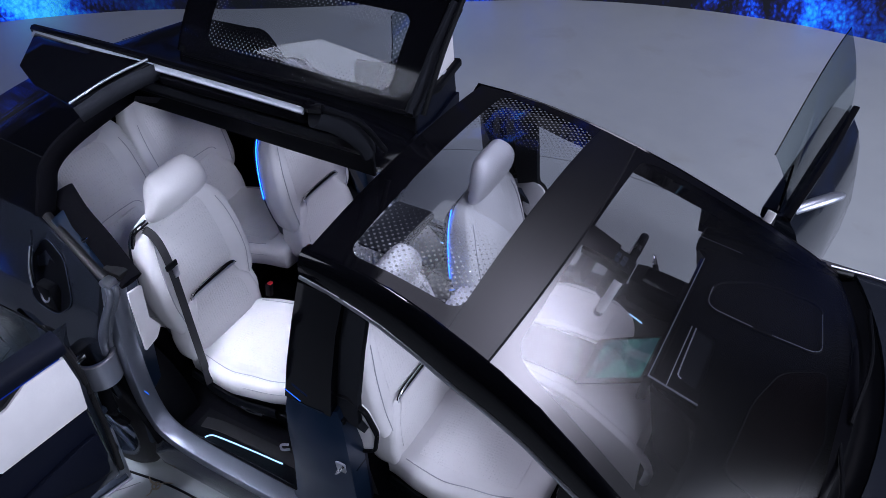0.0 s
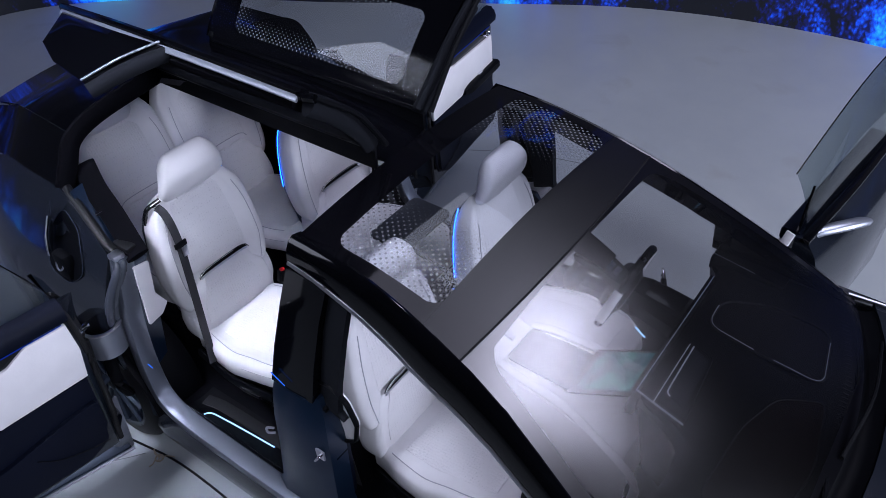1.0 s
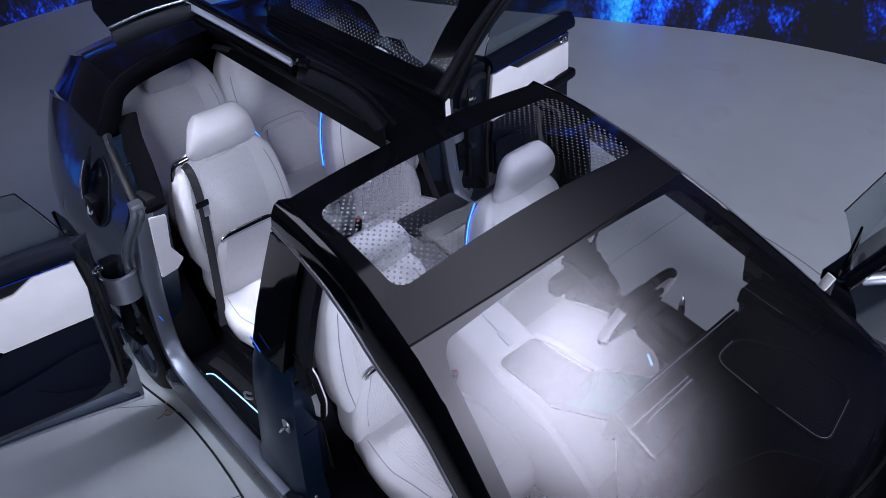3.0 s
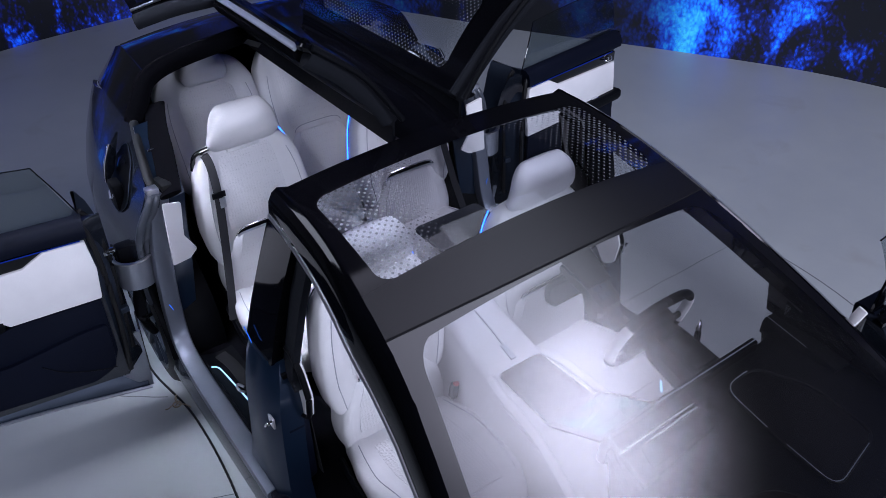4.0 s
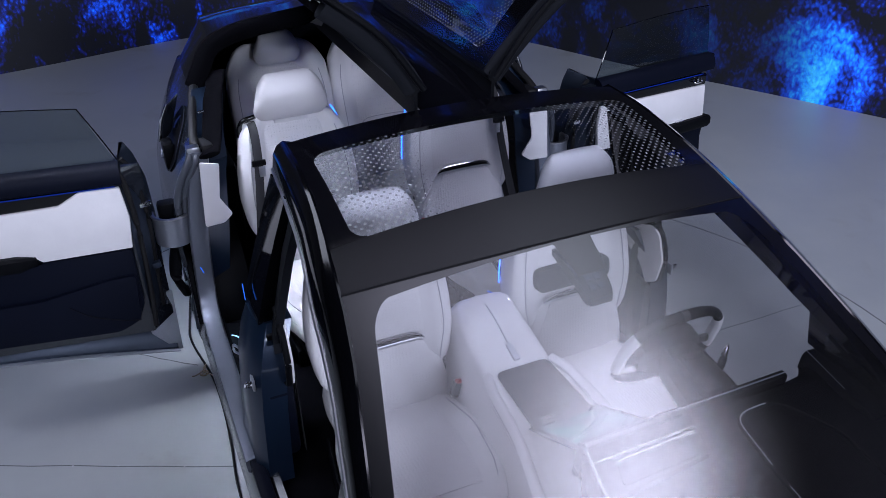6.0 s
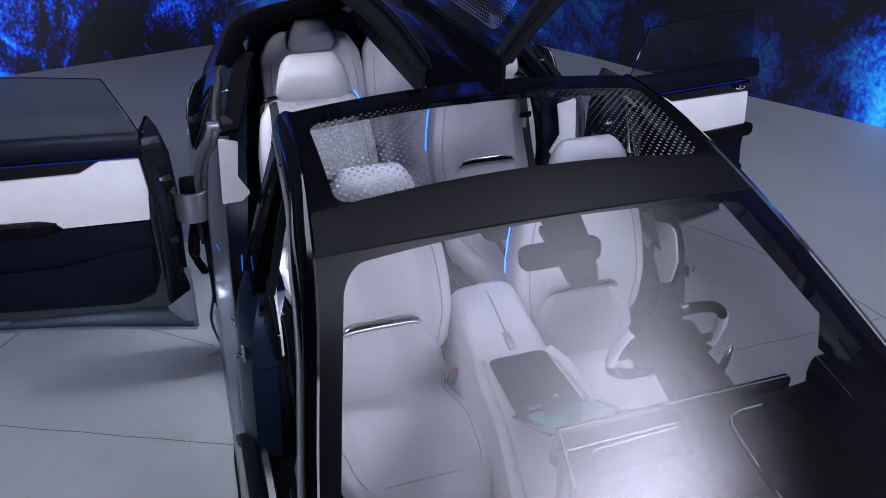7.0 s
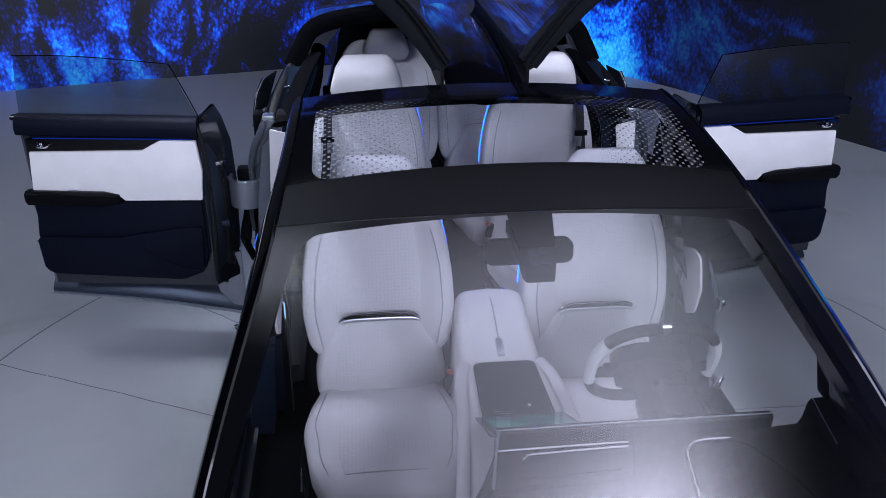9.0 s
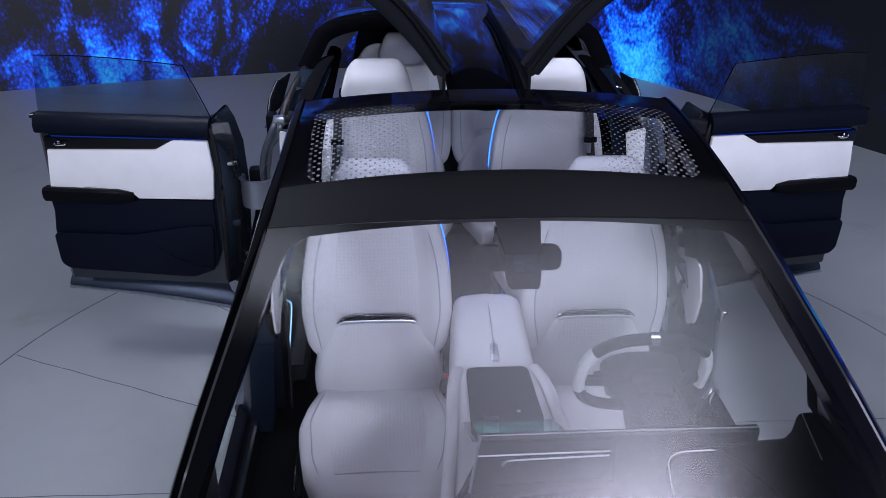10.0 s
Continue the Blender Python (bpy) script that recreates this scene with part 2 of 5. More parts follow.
CRACK = surface("floor_joint_filler", (0.13, 0.135, 0.14), 0.8, bump=0.2)
LED_STRIP = glow("blue_white_led_strip", (0.33, 0.60, 1.0), 1.9)
SEAT_LIGHT = glow("deep_blue_seat_light", (0.01, 0.11, 1.0), 8.0)
TUB = surface("navy_metallic_tub_paint", (0.008, 0.018, 0.040), 0.3, metal=0.5, bump=0.02, coat=0.4, grain=600)
SILL = surface("dark_satin_sill_paint", (0.17, 0.185, 0.225), 0.38, metal=0.75, bump=0.01, grain=400)
SATIN = surface("satin_aluminium_sill", (0.34, 0.36, 0.41), 0.34, metal=0.8, bump=0.04, grain=400)
HOSE = surface("grey_rubber_hose", (0.05, 0.056, 0.07), 0.28, bump=0.1, grain=250)
PANE = clear_glass("inner_glass_face", (0.95, 0.96, 0.97), 0.0, None, 0.05, 0.005)
LED_GLINT_BLUE = glow("blue_led_and_glint", (0.03, 0.18, 1.0), 0.9)
DEEP = glow("dim_blue_ambient_strip", (0.02, 0.09, 1.0), 0.22)
SHIELD = clear_glass("windscreen_glass", (0.80, 0.80, 0.815), 0.002, shield_frit, 0.295, 0.12, 0.1, under=True)
INNER = clear_glass("inner_windscreen_face", (0.97, 0.975, 0.98), 0.0, None, 0.28, 0.0, 0.05)
ROOF_GLASS = clear_glass("printed_roof_glass", (0.86, 0.87, 0.9), 0.003, roof_frit, ink=0.5, satin=lambda n: n.math("MULTIPLY_ADD", n.step(n.add("ShaderNodeSeparateXYZ", Vector=n.coords()).outputs[1], -0.09, 0.0), -0.26, 0.34))
WING_GLASS = clear_glass("printed_wing_glass", (0.86, 0.88, 0.9), 0.001, wing_frit)
DOOR_GLASS = clear_glass("smoked_door_glass", (0.66, 0.71, 0.72), 0.01)
LED_WALL, FLOOR, SCREEN = led_wall_material(), floor_material(), screen_material()


# ---------------------------------------------------------------- mesh helpers
def finish(name, bm, material, parent=None, label="", smooth=True, auto=True):
    bmesh.ops.recalc_face_normals(bm, faces=bm.faces)
    me = bpy.data.meshes.new(name)
    if smooth:
        for f in bm.faces:
            f.smooth = True
        if auto:
            for e in bm.edges:
                if len(e.link_faces) == 2 and e.calc_face_angle(0) > radians(38):
                    e.smooth = False
    bm.to_mesh(me)
    bm.free()
    for m_ in material if isinstance(material, tuple) else (material, material):
        me.materials.append(m_)
    ob = new(name, me)
    if parent:
        ob.parent = parent
    if label:
        ob["label"] = label
    return ob


part = finish


def thing(name, label, category, at=(0, 0, 0), group="", kind=""):
    ob = new(name)
    ob.location = at
    ob.empty_display_size = 0.1
    return tagged(ob, label, category, group, kind)


def loft(loops, cap=True, closed=True):
    """Skins a row of loops that have the same number of points."""
    bm = bmesh.new()
    rows = [[bm.verts.new(p) for p in loop] for loop in loops]
    n = len(rows[0])
    for a, b in zip(rows, rows[1:]):
        for i in range(n if closed else n - 1):
            j = (i + 1) % n
            bm.faces.new((a[i], a[j], b[j], b[i]))
    if cap and closed:
        bm.faces.new(rows[0])
        bm.faces.new(rows[-1])
    return bm


def sheet(f, us, vs, thick=0.0):
    """A grid surface f(u, v); with thick, a shell of that depth on its inner side."""
    bm = bmesh.new()
    rows = [[bm.verts.new(f(u, v)) for u in us] for v in vs]
    for a, b in zip(rows, rows[1:]):
        for i in range(len(us) - 1):
            bm.faces.new((a[i], a[i + 1], b[i + 1], b[i]))
    bm.normal_update()
    mean = sum((v.co for v in bm.verts), Vector()) / len(bm.verts)
    away = sum((f_.normal.dot(f_.calc_center_median() - Vector((0, mean.y, 0.6))) for f_ in bm.faces))
    if away < 0:
        bmesh.ops.reverse_faces(bm, faces=bm.faces[:])
        bm.normal_update()
    if thick:
        for f_ in bm.faces:
            f_.material_index = 0
        inner = [[bm.verts.new(v.co - v.normal * abs(thick)) for v in row] for row in rows]
        for a, b in zip(inner, inner[1:]):
            for i in range(len(us) - 1):
                bm.faces.new((a[i], b[i], b[i + 1], a[i + 1])).material_index = 1
        rim = lambda r: r[0] + [q[-1] for q in r[1:]] + r[-1][-2::-1] + [q[0] for q in r[-2:0:-1]]
        o, n = rim(rows), rim(inner)
        for i in range(len(o)):
            j = (i + 1) % len(o)
            bm.faces.new((o[i], o[j], n[j], n[i]))
    return bm


def span(a, b, n):
    return [a + (b - a) * i / (n - 1) for i in range(n)]


def smooth_path(pts, steps=6):
    """Catmull-Rom through the points."""
    p = [Vector(q) for q in pts]
    p = [p[0] * 2 - p[1]] + p + [p[-1] * 2 - p[-2]]
    out = []
    for i in range(1, len(p) - 2):
        for k in range(steps):
            t = k / steps
            a, b, c, d = p[i - 1:i + 3]
            out.append(0.5 * ((2 * b) + (c - a) * t + (2 * a - 5 * b + 4 * c - d) * t * t + (3 * b - a - 3 * c + d) * t ** 3))
    out.append(p[-2])
    return out


def sweep(pts, ra, rb=None, sides=8, up=(0, 0, 1), smooth=5, square=False):
    """A rod of half sizes ra (across) and rb (along up) through the points."""
    rb = rb or ra
    line = smooth_path(pts, smooth) if smooth > 1 and len(pts) > 2 else [Vector(q) for q in pts]
    loops = []
    for i, q in enumerate(line):
        d = (line[min(i + 1, len(line) - 1)] - line[max(i - 1, 0)]).normalized()
        side = d.cross(Vector(up))
        if side.length < 1e-4:
            side = d.cross(Vector((1, 0, 0)))
        side.normalize()
        top = side.cross(d)
        ring = []
        for k in range(sides):
            a = 2 * math.pi * (k + 0.5) / sides
            ca, sa = math.cos(a), math.sin(a)
            if square:
                ca, sa = math.copysign(abs(ca) ** 0.4, ca), math.copysign(abs(sa) ** 0.4, sa)
            ring.append(q + side * (ra * ca) + top * (rb * sa))
        loops.append(ring)
    return loft(loops)


def block(size, at=(0, 0, 0), bevel=0.01, turn=(0, 0, 0), segments=2):
    bm = bmesh.new()
    bmesh.ops.create_cube(bm, size=1)
    bmesh.ops.scale(bm, vec=size, verts=bm.verts)
    if bevel:
        bmesh.ops.bevel(bm, geom=bm.edges[:], offset=bevel, segments=segments, profile=0.6, affect="EDGES")
    bmesh.ops.transform(bm, matrix=pose(*at, *turn), verts=bm.verts)
    return bm


def plate(outline, depth, place, bevel=0.006):
    """A plate from a 2D outline, depth thick, put in place by place(a, b, c)."""
    bm = bmesh.new()
    low = [bm.verts.new((a, b, 0)) for a, b in outline]
    face = bm.faces.new(low)
    top = bmesh.ops.extrude_face_region(bm, geom=[face])
    bmesh.ops.translate(bm, vec=(0, 0, depth), verts=[v for v in top["geom"] if isinstance(v, bmesh.types.BMVert)])
    if bevel:
        bmesh.ops.bevel(bm, geom=bm.edges[:], offset=bevel, segments=2, profile=0.6, affect="EDGES", clamp_overlap=True)
    for v in bm.verts:
        v.co = place(*v.co)
    return bm


def rounded(outline, r, n=4):
    """Rounds the corners of a 2D outline."""
    out = []
    m = len(outline)
    for i in range(m):
        p, a, b = (Vector(outline[k % m]) for k in (i, i - 1, i + 1))
        da, db = a - p, b - p
        k = min(r, da.length * 0.45, db.length * 0.45)
        s, e = p + da.normalized() * k, p + db.normalized() * k
        for j in range(n + 1):
            t = j / n
            out.append(tuple((1 - t) ** 2 * s + 2 * t * (1 - t) * p + t * t * e))
    return out


def table(rows, y):
    """Linear look-up in rows of (y, values...)."""
    rows = sorted(rows)
    if y <= rows[0][0]:
        return rows[0][1:]
    for a, b in zip(rows, rows[1:]):
        if y <= b[0]:
            t = (y - a[0]) / (b[0] - a[0])
            t2 = t
            return tuple(p + (q - p) * t2 for p, q in zip(a[1:], b[1:]))
    return rows[-1][1:]


# ---------------------------------------------------------------- the studio
def studio():
    floor = finish("floor", sheet(lambda u, v: (u, v, 0), span(-16, 16, 33), span(-16, 16, 33), 0.0), FLOOR, smooth=False)
    tagged(floor, "pale grey painted concrete studio floor, lightly stained", "floor", kind="structure")
    plan = smooth_path([(5.0, -4.6, 0), (5.59, -1.40, 0), (5.69, 0.20, 0), (5.37, 1.76, 0), (4.66, 3.16, 0), (3.86, 4.51, 0), (3.0, 6.1, 0), (1.75, 7.35, 0),
                        (-0.11, 7.40, 0), (-1.81, 7.01, 0), (-3.41, 6.65, 0), (-4.98, 6.13, 0), (-6.42, 5.22, 0)], 8)
    arc = lambda u, v: (plan[int(u)].x, plan[int(u)].y, v)
    wall = finish("wall_screen", sheet(arc, range(len(plan)), span(0.0, 5.0, 5), 0.08), LED_WALL)
    tagged(wall, "curved video wall showing deep blue swirling water on black", "video wall", kind="structure")
    for name, at, size in (("wall_south", (0, -12.1, 3.5), (24.4, 0.2, 7)), ("wall_west", (-12.1, 0, 3.5), (0.2, 24, 7)),
                           ("wall_east", (12.1, 0, 3.5), (0.2, 24, 7)), ("wall_north", (0, 12.1, 3.5), (24.4, 0.2, 7))):
        tagged(finish(name, block(size, at, 0.0), DIM, smooth=False), "dark grey matt studio wall", "wall", kind="structure")
    tagged(finish("ceiling", block((24.4, 24.4, 0.2), (0, 0, 7.12), 0.0), DIM, smooth=False), "dark studio ceiling", "ceiling", kind="structure")
    joints = [((-2.32, 1.35), (-0.98, 0.74), 0.0025), ((-1.98, 2.0), (-1.50, 1.91), 0.0025), ((-1.50, 1.91), (-1.02, 1.52), 0.0025),
              ((-2.50, 0.33), (-1.0, 0.30), 0.0025), ((1.0, 0.64), (2.5, 0.63), 0.002)]
    for a, b, w in joints:
        a, b = Vector((*a, 0.001)), Vector((*b, 0.001))
        pts = [a.lerp(b, k / 8) + Vector((0.003 * math.sin(5 * k), 0.003 * math.cos(3 * k), 0)) for k in range(9)]
        tagged(finish("floor_joint", sweep(pts, w, 0.001, 6, smooth=2), CRACK), "thin dark joint line in the studio floor", "floor joint", "floor joints", "structure")
    ring = [(0.02 + 2.52 * math.cos(a), 0.46 + 2.52 * math.sin(a), 0.001) for a in span(0, 2 * math.pi, 121)]
    tagged(finish("floor_joint", sweep(ring, 0.0045, 0.001, 6, smooth=1), CRACK), "round dark seam of the turntable in the floor", "floor joint", "floor joints", "structure")
    for k in (1, 4, 5, 7):
        a = Vector((-2.2, 1.296, 0.001)).lerp(Vector((-1.05, 0.772, 0.001)), k / 8 + 0.02 * math.sin(9 * k))
        tagged(finish("floor_screw", block((0.006, 0.006, 0.002), a, 0.0005), SILVER), "small bright screw head in the studio floor", "screw", "floor screws", "structure")
    line = [(-0.93, 2.3), (-1.0, 1.9), (-1.015, 1.72), (-0.965, 1.38), (-0.96, 1.1), (-0.975, 0.85), (-0.995, 0.65), (-1.0, 0.4), (-1.02, -0.1), (-1.1, -0.7), (-1.35, -1.5)]
    cable = finish("power_cable", sweep([(x, y, 0.007) for x, y in line], 0.006), RUBBER)
    tagged(cable, "black rubber power cable lying on the floor beside the car", "cable")
    rnd = random.Random(3)
    knot = thing("string_knot", "short beige string knotted round the black cable", "string", (-1.0, 1.43, 0))
    for k in range(4):
        a = rnd.uniform(0, 6.28)
        pts = [(0, 0, 0.016)] + [(0.016 * j * math.cos(a) + rnd.uniform(-0.01, 0.01), 0.016 * j * math.sin(a) + rnd.uniform(-0.012, 0.012), 0.006 + 0.008 * rnd.random()) for j in range(1, 5)]
        part("strand", sweep(pts, 0.003, 0.003, 6), STRING, knot)
    part("loop", sweep([(0.02 * math.cos(a), 0.02 * math.sin(a), 0.012) for a in span(0, 5.9, 9)], 0.004), STRING, knot)


studio()

# ---------------------------------------------------------------- the car
car = thing("car", "gloss black and dark grey concept car with all doors open", "car")

# outer edge of the roof and windscreen: y, half width, height, crown, forward bow
EDGE = [(0.50, 0.650, 1.608, 0.042, 0.0), (0.35, 0.652, 1.603, 0.042, 0.01), (0.20, 0.656, 1.585, 0.042, 0.02), (0.05, 0.668, 1.552, 0.042, 0.03),
        (-0.10, 0.685, 1.505, 0.040, 0.035), (-0.25, 0.703, 1.452, 0.040, 0.045), (-0.40, 0.728, 1.388, 0.040, 0.06), (-0.55, 0.762, 1.309, 0.042, 0.08),
        (-0.70, 0.797, 1.226, 0.045, 0.10), (-0.85, 0.828, 1.140, 0.05, 0.13), (-1.00, 0.855, 1.050, 0.052, 0.16), (-1.12, 0.875, 0.975, 0.055, 0.18)]


def shell_point(u, y):
    w, z, crown, bow = table(EDGE, y)
    return (u * w, y - bow * (1 - u * u), z + crown * (1 - u * u))


part("roof_panel", sheet(shell_point, span(-1, 1, 25), span(0.50, -0.212, 13), -0.006), (ROOF_GLASS, PANE), car, "black-printed glass roof panel with a clear dotted window")
part("windscreen", sheet(shell_point, span(-1, 1, 25), span(-0.218, -1.12, 17), -0.006), (SHIELD, INNER), car, "clear windscreen with a black printed border")
part("panel_seal", sweep([Vector(shell_point(u, -0.215)) + Vector((0, 0, 0.0005)) for u in span(-0.985, 0.985, 25)], 0.0045, 0.002, 6, smooth=1), RUBBER, car)
part("roof_header", loft([[(u * 0.64, y, z + 0.042 * (1 - u * u)) for y, z in ((0.505, 1.600), (0.515, 1.560), (0.46, 1.545), (0.43, 1.575), (0.45, 1.598))] for u in span(-1, 1, 13)]), BLACK, car)


def flank(side):
    S = lambda x, y, z: (side * x, y, z)
    # roof rail and windscreen pillar
    loops = []
    for y in span(0.52, -1.12, 24):
        w, z, _, _ = table(EDGE, y)
        drop = table([(0.5, 0.085), (0.3, 0.112), (0.1, 0.138), (-0.1, 0.145), (-0.5, 0.13), (-1.1, 0.06)], y)[0]
        out = table([(0.5, 0.040), (0.3, 0.047), (0.1, 0.05), (-0.1, 0.06), (-0.5, 0.05), (-1.1, 0.03)], y)[0]
        ring = [(w - 0.004, z + 0.004), (w + out * 0.45, z - drop * 0.10), (w + out * 0.85, z - drop * 0.45), (w + out, z - drop), (w + out - 0.025, z - drop - 0.012),
                (w - 0.035, z - drop * 0.8), (w - 0.055, z - 0.03), (w - 0.045, z - 0.008)]
        loops.append([S(a, y, b) for a, b in ring])
    part("roof_rail", loft(loops), BLACK, car, "gloss black roof rail and pillar")
    trim = []
    for y in span(0.515, -1.05, 20):
        w, z, _, _ = table(EDGE, y)
        drop = table([(0.5, 0.085), (0.3, 0.112), (0.1, 0.138), (-0.1, 0.145), (-0.5, 0.13), (-1.1, 0.06)], y)[0]
        out = table([(0.5, 0.040), (0.3, 0.047), (0.1, 0.05), (-0.1, 0.06), (-0.5, 0.05), (-1.1, 0.03)], y)[0]
        trim.append(S(w + out + 0.001, y, z - drop - 0.006))
    part("window_trim", sweep(trim, 0.007, 0.010, 8, smooth=1), SILVER, car, "satin silver strip along the window line")
    # middle pillar: gloss upper part, painted lower part
    pil = [(1.50, 0.70, 0.33, 0.52), (1.35, 0.745, 0.35, 0.54), (1.17, 0.80, 0.355, 0.555), (1.02, 0.842, 0.35, 0.56)]
    part("middle_pillar", loft([[S(x, a, z), S(x + 0.004, (a + b) / 2, z), S(x, b, z), S(x - 0.05, b - 0.005, z), S(x - 0.075, (a + b) / 2, z), S(x - 0.05, a + 0.005, z)] for z, x, a, b in pil]), BLACK, car, "gloss black upper middle pillar")
    low = [(1.025, 0.845, 0.34, 0.562), (0.96, 0.872, 0.30, 0.56), (0.86, 0.90, 0.27, 0.545), (0.7, 0.915, 0.255, 0.535), (0.5, 0.925, 0.245, 0.55), (0.40, 0.935, 0.20, 0.60)]
    part("lower_pillar", loft([[S(x - 0.03, a, z), S(x + 0.006, a + 0.05, z), S(x + 0.006, b - 0.06, z), S(x - 0.02, b, z), S(x - 0.12, b - 0.01, z), S(x - 0.12, a, z)] for z, x, a, b in low]), TUB, car, "dark navy painted lower middle pillar")
    part("pillar_trim", loft([[S(x, a, z), S(x - 0.02, b, z), S(x - 0.05, b, z), S(x - 0.03, a, z)] for z, x, a, b in ((1.47, 0.695, 0.24, 0.34), (1.3, 0.745, 0.25, 0.355), (1.1, 0.79, 0.26, 0.36), (1.0, 0.815, 0.25, 0.36), (0.98, 0.82, 0.22, 0.35))]), SUEDE, car, "charcoal trimmed pillar lining")
    hook = part("striker_plate", block((0.010, 0.042, 0.05), S(0.899, 0.29, 0.825), 0.004), SILVER, car, "bright steel door striker")
    part("loop", sweep([S(0.902, 0.275, 0.842), S(0.922, 0.275, 0.842), S(0.926, 0.285, 0.825), S(0.922, 0.30, 0.806), S(0.902, 0.30, 0.806)], 0.005), CHROME, hook)
    part("striker", sweep([S(0.90, 0.54, 0.80), S(0.915, 0.565, 0.80), S(0.915, 0.565, 0.77), S(0.90, 0.54, 0.77)], 0.005), SILVER, car)
    part("pillar_light", sweep([S(0.848, 0.545, 1.075), S(0.856, 0.47, 1.055)], 0.002), LED_GLINT_BLUE, car)
    # white lining with the belt outlet
    crescent = rounded([(0.43, 1.05), (0.30, 1.09), (0.23, 1.05), (0.19, 0.95), (0.21, 0.84), (0.27, 0.80), (0.32, 0.88), (0.42, 0.93)], 0.02, 4)
    lining = part("pillar_lining", plate(crescent, 0.02, lambda a, b, c: S(0.785 - c - 0.10 * max(0.0, a - 0.25), a, b), 0.006), LEATHER, car, "white curved pillar lining")
    part("lining_border", sweep([S(0.785 - 0.10 * max(0.0, a - 0.25), a, b) for a, b in crescent + crescent[:1]], 0.012, 0.008, 8, smooth=1), PLASTIC, lining)
    part("belt_outlet", block((0.05, 0.11, 0.02), S(0.80, 0.36, 0.985), 0.006), PLASTIC, car)
    part("belt_clip", block((0.012, 0.05, 0.012), S(0.775, 0.365, 1.0), 0.003, (0, 25, 0)), CHROME, car)
    part("seat_belt", sweep([S(0.775, 0.37, 1.0), S(0.745, 0.34, 0.9), S(0.745, 0.32, 0.7), S(0.745, 0.28, 0.45)], 0.022, 0.002, 8, up=(1, 0, 0.2)), BELT, car)
    part("pillar_box", block((0.12, 0.20, 0.34), S(0.82, 0.36, 0.62), 0.03), NAVY, car)
    # sill and door aperture
    part("aperture_ring", sweep([S(0.835, 1.385, 1.25), S(0.87, 1.385, 1.08), S(0.90, 1.372, 0.85), S(0.915, 1.345, 0.62), S(0.922, 1.28, 0.49), S(0.925, 1.12, 0.435), S(0.928, 0.8, 0.425), S(0.93, 0.3, 0.425)], 0.035, 0.042, 12, up=(1, 0, 0.1), square=True), SILL, car, "satin silver-grey door aperture and sill edge")
    part("aperture_ring", sweep([S(0.93, 0.299, 0.424), S(0.93, -0.4, 0.424), S(0.92, -0.9, 0.45)], 0.034, 0.027, 12, up=(1, 0, 0.1), square=True), NAVY, car, "dark navy front sill edge")
    part("sill", loft([[S(0.87, y, 0.44), S(0.955, y, 0.41), S(0.985, y, 0.33), S(0.97, y, 0.24), S(0.92, y, 0.2), S(0.85, y, 0.2)] for y in (1.33, 1.0, 0.3, -0.5, -1.0)]), PAINT, car, "dark grey painted sill")
    part("step_plate", sheet(lambda u, v: S(0.905 - 0.19 * u, 1.22 - 0.72 * v, 0.432 - 0.02 * math.sin(u * 3.1) - 0.03 * u), span(0, 1, 7), span(0, 1, 7), 0.02), PLASTIC, car, "black step plate")
    part("step_light", sweep([S(0.862, 1.115, 0.437), S(0.842, 1.098, 0.437), S(0.832, 1.06, 0.436), S(0.818, 0.9, 0.434), S(0.806, 0.72, 0.432)], 0.0035, 0.003, 6), LED_STRIP, car, "lit blue-white step strip")
    part("step_tread", sweep([S(0.79, 1.19, 0.42), S(0.77, 1.05, 0.42), S(0.765, 0.6, 0.42)], 0.03, 0.004, 8), RUBBER, car)
    # rear jamb: painted column, lining, rubber hoses
    part("jamb", sheet(lambda u, v: S(table([(0.35, 0.95), (0.6, 0.925), (0.78, 0.90), (0.9, 0.885), (1.1, 0.87), (1.25, 0.835), (1.38, 0.77)], v)[0] - 0.15 * u + 0.02, 1.375 + table([(0.35, 0.0), (1.2, 0.02), (1.38, 0.36)], v)[0] + 0.03 * u, v), span(0, 1, 6), span(0.36, 1.385, 16), -0.02), TUB, car, "dark navy painted rear door jamb")
    for k in (0, 1):
        part("hinge_hose", sweep([S(0.845 + 0.03 * k, 1.375, 1.255), S(0.862 + 0.03 * k, 1.355, 1.21), S(0.905 + 0.03 * k, 1.375, 1.12), S(0.93 + 0.03 * k, 1.40, 1.03), S(0.935 + 0.03 * k, 1.42, 0.93)], 0.016, 0.018, 10), HOSE, car, "grey rubber hose over the hinge")
    part("hinge_cap", block((0.055, 0.05, 0.03), S(0.86, 1.378, 1.262), 0.01), SILVER, car)
    cup = lambda u, r: (0.9975 - (0.0875 + r) * math.cos(u), 1.455 - (0.085 + r) * math.sin(u))
    arm = part("hinge_arm", sheet(lambda u, v: S(*cup(u, 0), 0.945 - 0.14 * v), span(-0.5, 3.6, 22), span(0, 1, 4), 0.012), SATIN, car, "broad curved satin steel door hinge")
    part("rim", sweep([S(*cup(u, -0.004), 0.946) for u in span(-0.4, 3.5, 14)], 0.011, 0.005, 8, smooth=2), SILVER, arm)
    part("strut", sweep([S(1.0, 1.47, 0.80), S(1.02, 1.46, 0.70), S(1.03, 1.44, 0.60), S(1.0, 1.45, 0.50)], 0.03, 0.02, 8), PLASTIC, arm, "curved dark arm below the hinge")
    part("hinge_bracket", block((0.10, 0.07, 0.2), S(1.0, 1.52, 0.87), 0.02), PLASTIC, car)
